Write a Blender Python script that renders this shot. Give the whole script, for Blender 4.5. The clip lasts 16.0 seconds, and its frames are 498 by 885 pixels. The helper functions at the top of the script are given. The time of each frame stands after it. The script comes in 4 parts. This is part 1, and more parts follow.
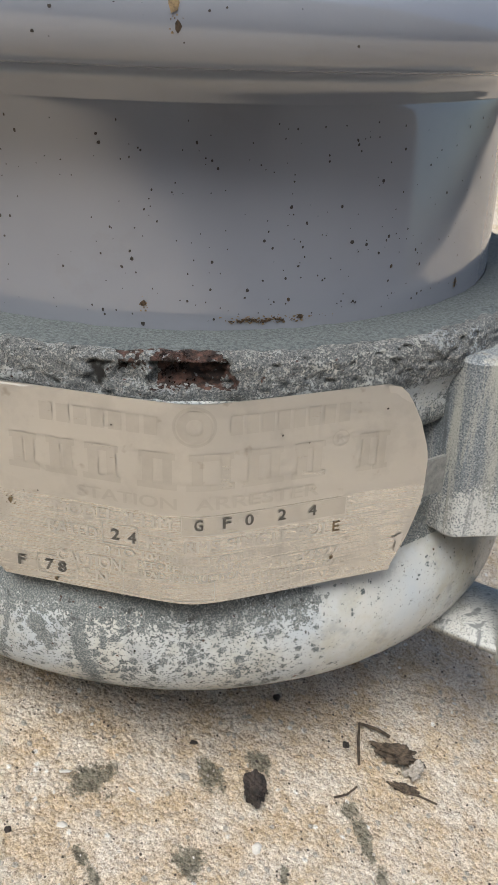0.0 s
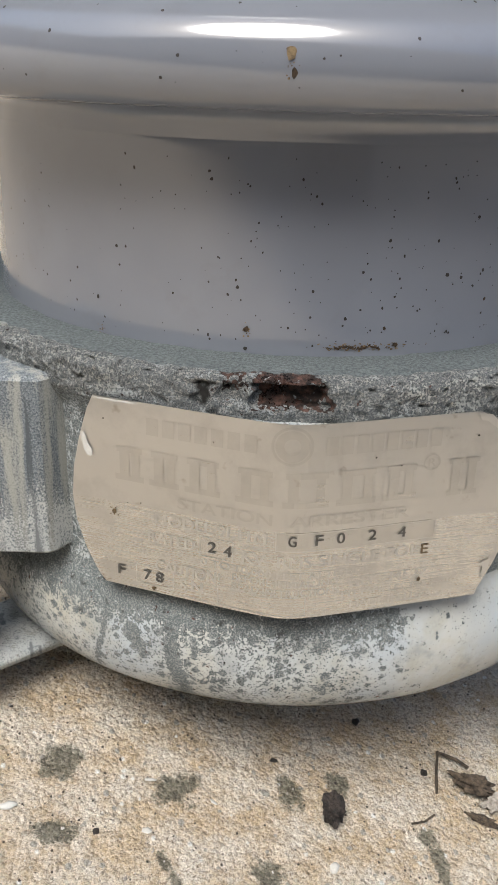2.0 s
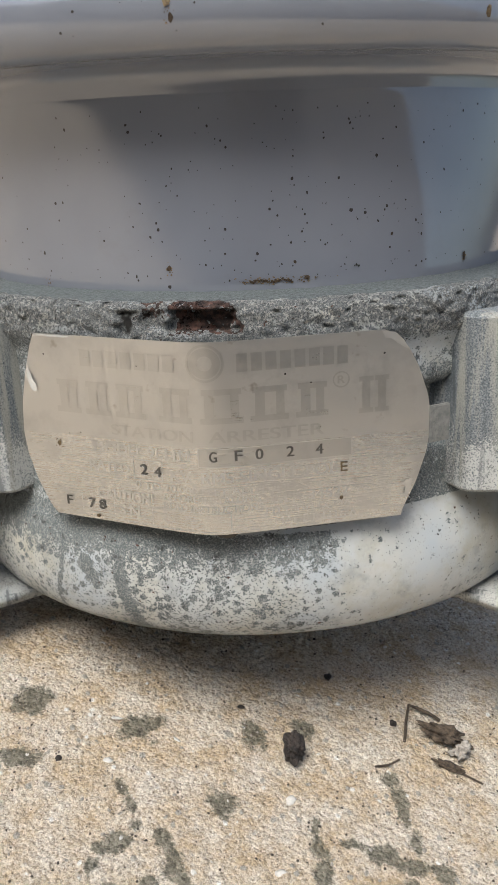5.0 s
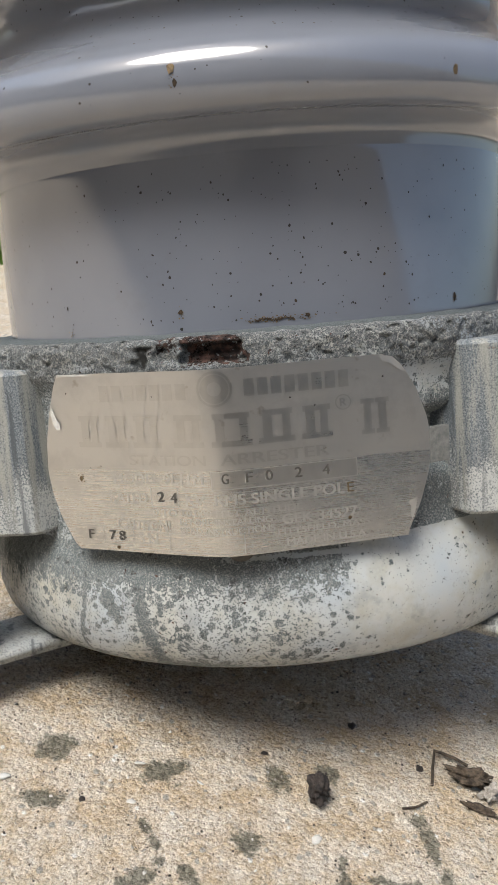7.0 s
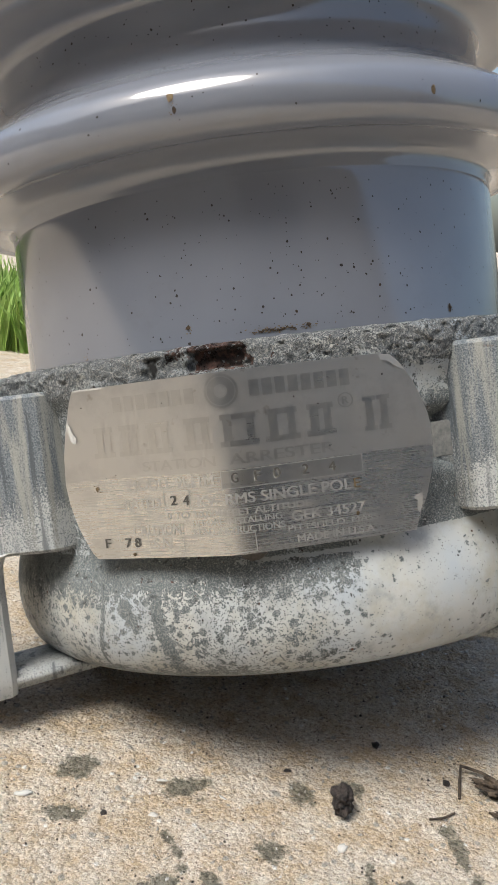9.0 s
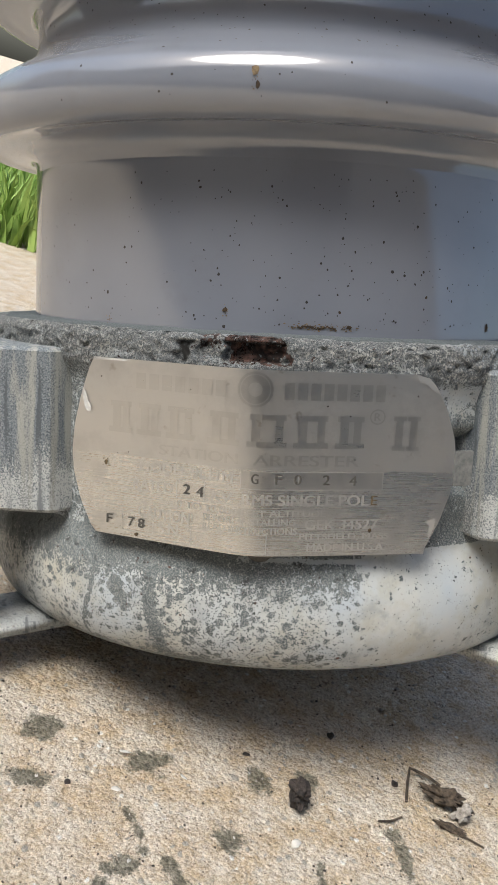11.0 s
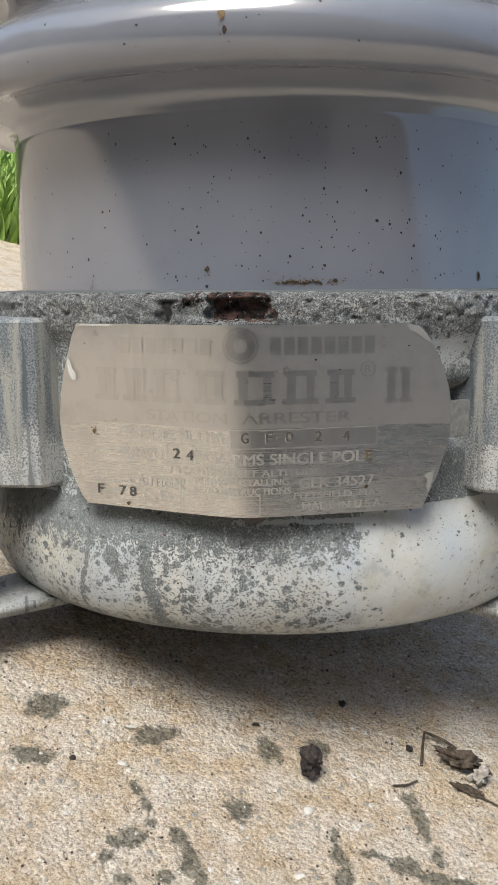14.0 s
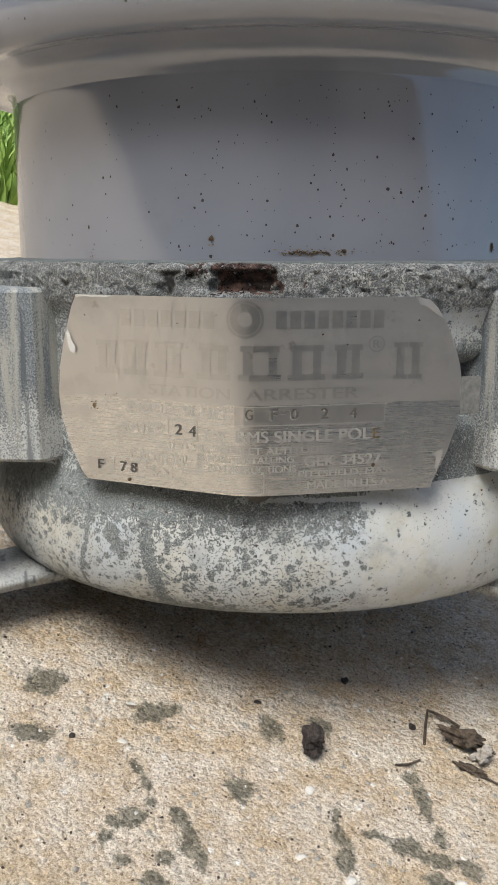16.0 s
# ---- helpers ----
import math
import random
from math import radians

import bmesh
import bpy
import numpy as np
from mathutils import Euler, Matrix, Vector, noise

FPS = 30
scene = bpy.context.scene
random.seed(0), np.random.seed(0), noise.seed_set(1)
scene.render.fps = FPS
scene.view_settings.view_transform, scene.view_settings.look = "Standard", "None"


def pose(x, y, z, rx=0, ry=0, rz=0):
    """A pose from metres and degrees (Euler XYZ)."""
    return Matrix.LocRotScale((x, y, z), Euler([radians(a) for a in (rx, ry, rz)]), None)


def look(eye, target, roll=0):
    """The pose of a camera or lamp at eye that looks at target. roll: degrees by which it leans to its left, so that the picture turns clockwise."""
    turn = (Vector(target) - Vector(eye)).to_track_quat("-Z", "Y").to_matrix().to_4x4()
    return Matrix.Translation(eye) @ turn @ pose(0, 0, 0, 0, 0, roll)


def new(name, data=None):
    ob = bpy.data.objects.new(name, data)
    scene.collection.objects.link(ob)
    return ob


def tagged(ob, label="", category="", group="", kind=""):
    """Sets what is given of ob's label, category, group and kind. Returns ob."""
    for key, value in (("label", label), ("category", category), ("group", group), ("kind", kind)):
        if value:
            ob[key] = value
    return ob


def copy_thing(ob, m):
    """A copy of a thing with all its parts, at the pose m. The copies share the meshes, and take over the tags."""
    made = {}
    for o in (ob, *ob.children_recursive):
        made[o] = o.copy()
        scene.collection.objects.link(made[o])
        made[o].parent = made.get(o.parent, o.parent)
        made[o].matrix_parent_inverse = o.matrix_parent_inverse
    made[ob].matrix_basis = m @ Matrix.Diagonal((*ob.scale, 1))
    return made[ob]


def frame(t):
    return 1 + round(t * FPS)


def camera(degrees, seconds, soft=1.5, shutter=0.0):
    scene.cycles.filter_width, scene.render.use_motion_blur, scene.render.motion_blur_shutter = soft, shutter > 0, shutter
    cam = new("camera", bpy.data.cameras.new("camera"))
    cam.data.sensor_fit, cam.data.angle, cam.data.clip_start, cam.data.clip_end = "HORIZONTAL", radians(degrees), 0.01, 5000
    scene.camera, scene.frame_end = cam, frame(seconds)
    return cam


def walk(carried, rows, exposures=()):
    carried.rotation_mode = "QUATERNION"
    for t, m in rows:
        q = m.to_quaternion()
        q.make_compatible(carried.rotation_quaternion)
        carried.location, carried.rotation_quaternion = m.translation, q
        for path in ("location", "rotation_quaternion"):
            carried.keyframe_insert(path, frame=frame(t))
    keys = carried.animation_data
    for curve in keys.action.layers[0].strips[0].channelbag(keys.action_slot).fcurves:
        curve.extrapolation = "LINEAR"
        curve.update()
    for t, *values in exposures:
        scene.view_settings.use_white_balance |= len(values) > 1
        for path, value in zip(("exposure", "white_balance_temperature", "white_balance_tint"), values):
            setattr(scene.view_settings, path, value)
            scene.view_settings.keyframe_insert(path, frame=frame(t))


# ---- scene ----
cam = camera(31.77, 16.0)

# The arrester is tipped back on its rear foot.
STAND = pose(0.0158, -0.0099, -0.0403, -8.60, -14.04, -0.00)
PATH = [
    (0, (-0.0592, -0.2973, 0.2618), (0.0385, 0.1135, -0.0059), 19.47),
    (0.5, (-0.0642, -0.3123, 0.2667), (0.0131, 0.1161, 0.0209), 18.47),
    (1, (-0.0628, -0.3035, 0.2614), (0.0031, 0.1198, 0.0036), 18.37),
    (1.5, (-0.0644, -0.3052, 0.2625), (-0.0043, 0.1142, -0.0028), 18.32),
    (2, (-0.0668, -0.3091, 0.2619), (-0.0120, 0.1137, 0.0007), 18.03),
    (2.5, (-0.0411, -0.3177, 0.2479), (-0.0067, 0.1080, -0.0121), 20.20),
    (3, (0.0173, -0.3155, 0.2569), (0.0080, 0.0983, -0.0236), 15.99),
    (3.2, (-0.0092, -0.3238, 0.2397), (0.0028, 0.0971, -0.0300), 11.94),
    (5.3, (-0.0136, -0.3486, 0.2470), (-0.0145, 0.0973, 0.0210), 12.55),
    (5.5, (-0.0083, -0.3510, 0.2400), (-0.0158, 0.0990, 0.0222), 11.11),
    (6, (-0.0036, -0.3499, 0.2329), (-0.0159, 0.1016, 0.0185), 10.10),
    (6.5, (-0.0065, -0.3622, 0.2350), (-0.0219, 0.0952, 0.0335), 10.33),
    (7, (-0.0009, -0.3720, 0.2233), (-0.0308, 0.0967, 0.0518), 8.99),
    (7.5, (0.0049, -0.3805, 0.2112), (-0.0381, 0.0955, 0.0643), 7.29),
    (8, (-0.0017, -0.3821, 0.2240), (-0.0442, 0.0915, 0.0692), 8.58),
    (8.5, (0.0057, -0.3874, 0.2074), (-0.0411, 0.0920, 0.0733), 6.96),
    (9, (0.0105, -0.3902, 0.1969), (-0.0424, 0.0924, 0.0774), 6.00),
    (9.2, (0.0093, -0.3901, 0.1958), (-0.0425, 0.0931, 0.0783), 5.94),
    (11.3, (-0.0283, -0.3778, 0.2183), (-0.0272, 0.0946, 0.0544), 17.54),
    (11.5, (-0.0254, -0.3797, 0.2163), (-0.0255, 0.0936, 0.0551), 16.80),
    (12, (-0.0254, -0.3774, 0.2187), (-0.0264, 0.0939, 0.0516), 16.20),
    (12.5, (-0.0167, -0.3784, 0.2020), (-0.0241, 0.0977, 0.0493), 14.11),
    (13, (-0.0171, -0.3784, 0.2047), (-0.0251, 0.0957, 0.0461), 13.91),
    (13.5, (-0.0161, -0.3760, 0.2066), (-0.0253, 0.0964, 0.0428), 13.78),
    (14, (-0.0154, -0.3745, 0.2071), (-0.0257, 0.0966, 0.0398), 13.57),
    (14.5, (-0.0137, -0.3738, 0.2024), (-0.0251, 0.0978, 0.0367), 13.03),
    (15, (-0.0131, -0.3710, 0.2025), (-0.0238, 0.0984, 0.0307), 12.90),
    (15.5, (-0.0164, -0.3692, 0.2069), (-0.0238, 0.0967, 0.0256), 13.42),
    (16, (-0.0168, -0.3663, 0.2080), (-0.0237, 0.0976, 0.0217), 14.18),
]
walk(cam, [(t, look(eye, target, roll)) for t, eye, target, roll in PATH])

# ---- light ----
SUN_FROM = Vector((-0.35, -0.36, 0.85)).normalized()
world = bpy.data.worlds.new("sky")
scene.world = world
world.use_nodes = True
wn = world.node_tree
sky = wn.nodes.new("ShaderNodeTexSky")
sky.sky_type = "NISHITA"
sky.sun_disc = False
sky.sun_elevation = math.asin(SUN_FROM.z)
sky.sun_rotation = math.atan2(SUN_FROM.x, SUN_FROM.y)
sky.air_density, sky.dust_density, sky.ozone_density = 1.0, 4.0, 0.4
wn.links.new(sky.outputs[0], wn.nodes["Background"].inputs[0])
wn.nodes["Background"].inputs[1].default_value = 0.11
sun = new("sun", bpy.data.lights.new("sun", "SUN"))
sun.data.energy, sun.data.angle, sun.data.color = 2.25, radians(30), (1.0, 0.965, 0.94)
sun.matrix_world = look(SUN_FROM * 5, (0, 0, 0))
scene.view_settings.exposure = 0.72
scene.view_settings.use_white_balance = True
scene.view_settings.white_balance_tint = 5.5


# ---- materials ----
def material(name):
    m = bpy.data.materials.new(name)
    m.use_nodes = True
    return m, m.node_tree, m.node_tree.nodes["Principled BSDF"]


def node(nt, kind, **values):
    n = nt.nodes.new(kind)
    for key, value in values.items():
        n.inputs[key].default_value = value
    return n


def noise_tex(nt, scale, detail=4.0, rough=0.55, distort=0.0, where=None):
    n = node(nt, "ShaderNodeTexNoise", Scale=scale, Detail=detail, Roughness=rough, Distortion=distort)
    nt.links.new(where if where else coords(nt), n.inputs["Vector"])
    return n.outputs["Fac"]


def coords(nt):
    for n in nt.nodes:
        if n.bl_idname == "ShaderNodeTexCoord":
            return n.outputs["Object"]
    return nt.nodes.new("ShaderNodeTexCoord").outputs["Object"]


def ramp(nt, fac, stops):
    n = nt.nodes.new("ShaderNodeValToRGB")
    e = n.color_ramp.elements
    while len(e) < len(stops):
        e.new(0.5)
    for el, (at, col) in zip(e, stops):
        el.position = at
        el.color = (*col, 1.0) if len(col) == 3 else col
    nt.links.new(fac, n.inputs[0])
    return n.outputs["Color"]


def step(nt, fac, lo, hi, out_lo=0.0, out_hi=1.0):
    n = node(nt, "ShaderNodeMapRange")
    for key, v in (("From Min", lo), ("From Max", hi), ("To Min", out_lo), ("To Max", out_hi)):
        n.inputs[key].default_value = v
    nt.links.new(fac, n.inputs["Value"])
    return n.outputs["Result"]


def calc(nt, op, a, b=0.0):
    n = nt.nodes.new("ShaderNodeMath")
    n.operation = op
    for i, v in enumerate((a, b)):
        if isinstance(v, (int, float)):
            n.inputs[i].default_value = v
        else:
            nt.links.new(v, n.inputs[i])
    return n.outputs[0]


def mix(nt, fac, a, b, blend="MIX"):
    n = nt.nodes.new("ShaderNodeMix")
    n.data_type, n.blend_type = "RGBA", blend
    for i, v in ((0, fac), (6, a), (7, b)):
        if isinstance(v, (int, float)):
            n.inputs[i].default_value = v
        elif isinstance(v, tuple):
            n.inputs[i].default_value = (*v, 1.0)
        else:
            nt.links.new(v, n.inputs[i])
    return n.outputs[2]


def bump(nt, bsdf, height, strength, distance):
    n = node(nt, "ShaderNodeBump", Strength=strength, Distance=distance)
    nt.links.new(height, n.inputs["Height"])
    nt.links.new(n.outputs[0], bsdf.inputs["Normal"])
    return n


def attribute(nt, name):
    n = nt.nodes.new("ShaderNodeAttribute")
    n.attribute_name = name
    return n.outputs["Fac"]


def glaze_material():
    m, nt, b = material("grey_glaze")
    patchy = noise_tex(nt, 14, 3)
    fine = noise_tex(nt, 900, 2)
    col = mix(nt, step(nt, patchy, 0.35, 0.65), (0.172, 0.186, 0.222), (0.200, 0.214, 0.250))
    grime = step(nt, noise_tex(nt, 45, 6, 0.7), 0.58, 0.78, 0.0, 0.16)
    col = mix(nt, grime, col, (0.12, 0.105, 0.08))
    nt.links.new(col, b.inputs["Base Color"])
    nt.links.new(step(nt, noise_tex(nt, 60, 5, 0.65), 0.3, 0.8, 0.06, 0.16), b.inputs["Roughness"])
    b.inputs["IOR"].default_value = 1.64
    b.inputs["Specular IOR Level"].default_value = 1.0
    both = calc(nt, "ADD", noise_tex(nt, 35, 2), calc(nt, "MULTIPLY", fine, 0.05))
    bump(nt, b, both, 0.13, 0.0018)
    return m


def cast_material():
    """Peeling cream paint on granular blue-grey metal; attributes say how bare, how rusty and how shade-darkened it is.
    """
    m, nt, b = material("peeling_paint")
    bare, rust = attribute(nt, "bare"), attribute(nt, "rust")
    flakes = noise_tex(nt, 560, 2.2, 0.5)
    grain = noise_tex(nt, 2300, 2, 0.6)
    crust = attribute(nt, "crust")
    isle = node(nt, "ShaderNodeTexVoronoi", Scale=350.0, Randomness=1.0)
    nt.links.new(coords(nt), isle.inputs["Vector"])
    pick = nt.nodes.new("ShaderNodeSeparateColor")
    nt.links.new(isle.outputs["Color"], pick.inputs[0])
    reach = calc(nt, "ADD", calc(nt, "MULTIPLY", bare, 0.85), calc(nt, "MULTIPLY", pick.outputs[0], 0.55))
    torn = calc(nt, "ADD", isle.outputs["Distance"], calc(nt, "MULTIPLY", calc(nt, "SUBTRACT", noise_tex(nt, 1100, 3, 0.6), 0.5), 1.3))
    edge = calc(nt, "SUBTRACT", reach, torn)
    tiny = calc(nt, "ADD", noise_tex(nt, 1300, 2, 0.5), calc(nt, "MULTIPLY", calc(nt, "SUBTRACT", bare, 0.5), 0.35))
    mask = calc(nt, "MAXIMUM", step(nt, edge, 0.44, 0.47), step(nt, tiny, 0.60, 0.615))
    paint = mix(nt, step(nt, noise_tex(nt, 24, 4, 0.6), 0.28, 0.58), (0.55, 0.54, 0.48), (0.44, 0.485, 0.525))
    paint = mix(nt, step(nt, noise_tex(nt, 40, 5, 0.7), 0.50, 0.70, 0.0, 0.55), paint, (0.36, 0.325, 0.225))
    paint = mix(nt, step(nt, noise_tex(nt, 90, 4, 0.7), 0.54, 0.66, 0.0, 0.45), paint, (0.27, 0.285, 0.30))
    paint = mix(nt, step(nt, noise_tex(nt, 420, 3, 0.7), 0.62, 0.75, 0.0, 0.45), paint, (0.24, 0.24, 0.23))
    dark = mix(nt, step(nt, noise_tex(nt, 30, 3), 0.35, 0.65), (0.066, 0.082, 0.090), (0.112, 0.130, 0.136))
    metal = mix(nt, step(nt, grain, 0.46, 0.60), dark, (0.27, 0.29, 0.29))
    metal = mix(nt, step(nt, noise_tex(nt, 750, 4, 0.75), 0.56, 0.68, 0.0, 0.5), metal, (0.36, 0.355, 0.33))
    metal = mix(nt, step(nt, noise_tex(nt, 260, 4, 0.75), 0.58, 0.68, 0.0, 0.85), metal, (0.028, 0.03, 0.03))
    chalk = mix(nt, step(nt, noise_tex(nt, 1900, 4, 0.8), 0.43, 0.57), (0.085, 0.096, 0.105), (0.28, 0.293, 0.297))
    chalk = mix(nt, step(nt, noise_tex(nt, 950, 5, 0.8), 0.54, 0.59, 0.0, 0.85), chalk, (0.52, 0.51, 0.475))
    chalk = mix(nt, step(nt, noise_tex(nt, 700, 5, 0.8), 0.43, 0.38, 0.0, 0.9), chalk, (0.03, 0.03, 0.028))
    metal = mix(nt, calc(nt, "MULTIPLY", crust, 0.85), metal, chalk)
    col = mix(nt, mask, paint, metal)
    # shade inside the rim's cavities, mixed into the colour
    col = mix(nt, attribute(nt, "pit_shade"), col, (0.014, 0.013, 0.012))
    rusty = mix(nt, step(nt, noise_tex(nt, 330, 4, 0.7), 0.45, 0.68), (0.022, 0.013, 0.011), (0.17, 0.088, 0.068))
    col = mix(nt, step(nt, calc(nt, "ADD", rust, calc(nt, "MULTIPLY", calc(nt, "SUBTRACT", flakes, 0.5), 2.6)), 0.5, 0.62), col, rusty)
    nt.links.new(col, b.inputs["Base Color"])
    nt.links.new(step(nt, mask, 0, 1, 0.27, 0.8), b.inputs["Roughness"])
    rocky = calc(nt, "MULTIPLY", calc(nt, "MULTIPLY", noise_tex(nt, 900, 6, 0.85), crust), 4.0)
    height = calc(nt, "ADD", calc(nt, "ADD", calc(nt, "MULTIPLY", mask, -0.55), rocky), calc(nt, "MULTIPLY", grain, calc(nt, "ADD", calc(nt, "MULTIPLY", mask, 0.35), 0.04)))
    bump(nt, b, height, 0.8, 0.0007)
    return m


def zinc_material():
    """Dull blue-grey metal with pale upright runs, and old pale paint where little is bare."""
    m, nt, b = material("weathered_lug_paint")
    bare = attribute(nt, "bare")
    grain = noise_tex(nt, 1900, 3, 0.7)
    mp = node(nt, "ShaderNodeMapping", Scale=(1.0, 1.0, 0.07))
    nt.links.new(coords(nt), mp.inputs["Vector"])
    runs = noise_tex(nt, 230, 3, 0.55, 0.3, mp.outputs[0])
    metal = mix(nt, step(nt, grain, 0.36, 0.64), (0.060, 0.075, 0.090), (0.25, 0.275, 0.297))
    metal = mix(nt, step(nt, calc(nt, "ADD", runs, calc(nt, "MULTIPLY", calc(nt, "SUBTRACT", grain, 0.5), 0.35)), 0.50, 0.66, 0.0, 0.7), metal, (0.37, 0.365, 0.325))
    metal = mix(nt, step(nt, runs, 0.40, 0.30, 0.0, 0.6), metal, (0.06, 0.075, 0.085))
    paint = mix(nt, step(nt, noise_tex(nt, 60, 4, 0.6), 0.35, 0.65), (0.50, 0.505, 0.49), (0.43, 0.45, 0.455))
    torn = calc(nt, "ADD", calc(nt, "MULTIPLY", noise_tex(nt, 1500, 4, 0.7), 0.85), calc(nt, "MULTIPLY", runs, 0.5))
    mask = step(nt, calc(nt, "ADD", torn, calc(nt, "MULTIPLY", calc(nt, "SUBTRACT", bare, 0.5), 0.75)), 0.60, 0.67)
    col = mix(nt, mask, paint, metal)
    col = mix(nt, step(nt, calc(nt, "ADD", runs, calc(nt, "MULTIPLY", calc(nt, "SUBTRACT", grain, 0.5), 0.3)), 0.44, 0.36, 0.0, 0.75), col, (0.075, 0.088, 0.10))
    col = mix(nt, step(nt, noise_tex(nt, 70, 4, 0.7), 0.68, 0.72, 0.0, 0.6), col, (0.12, 0.065, 0.03))
    nt.links.new(col, b.inputs["Base Color"])
    b.inputs["Roughness"].default_value = 0.7
    bump(nt, b, calc(nt, "ADD", calc(nt, "MULTIPLY", mask, -0.4), calc(nt, "MULTIPLY", grain, 0.5)), 0.6, 0.0005)
    return m


def cement_material():
    m, nt, b = material("grey_cement")
    col = mix(nt, step(nt, noise_tex(nt, 1100, 5, 0.75), 0.38, 0.62), (0.042, 0.052, 0.057), (0.125, 0.142, 0.147))
    col = mix(nt, step(nt, noise_tex(nt, 900, 2), 0.64, 0.7, 0.0, 0.6), col, (0.06, 0.06, 0.06))
    nt.links.new(col, b.inputs["Base Color"])
    b.inputs["Roughness"].default_value = 0.85
    bump(nt, b, noise_tex(nt, 700, 4, 0.7), 0.5, 0.0008)
    return m


def brushed_material(name, base, rough, spread):
    m, nt, b = material(name)
    mp = node(nt, "ShaderNodeMapping", Scale=(60.0, 60.0, 6000.0))
    nt.links.new(coords(nt), mp.inputs["Vector"])
    lines = noise_tex(nt, 1.0, 3, 0.6, 0, mp.outputs[0])
    blot = noise_tex(nt, 55, 5, 0.65)
    col = mix(nt, step(nt, blot, 0.5, 0.75, 0.0, 0.6), base, tuple(c * 0.72 for c in base))
    col = mix(nt, step(nt, noise_tex(nt, 130, 3, 0.6), 0.66, 0.74, 0.0, 0.4), col, (0.22, 0.16, 0.10))
    nt.links.new(col, b.inputs["Base Color"])
    if name == "brushed_steel":
        sep = nt.nodes.new("ShaderNodeSeparateXYZ")
        nt.links.new(coords(nt), sep.inputs[0])
        worn = step(nt, sep.outputs["Z"], 0.1470, 0.1474)
    else:
        worn = 1.0
    b.inputs["Metallic"].default_value = 1.0
    b.inputs["Anisotropic"].default_value = 0.5
    grainy = step(nt, calc(nt, "ADD", calc(nt, "MULTIPLY", lines, 0.5), calc(nt, "MULTIPLY", blot, 0.5)), 0.3, 0.7, rough - spread, rough + spread)
    nt.links.new(calc(nt, "ADD", grainy, calc(nt, "MULTIPLY", calc(nt, "SUBTRACT", worn, 1.0), 0.1)), b.inputs["Roughness"])
    bump(nt, b, lines, 0.1, 0.00015)
    return m


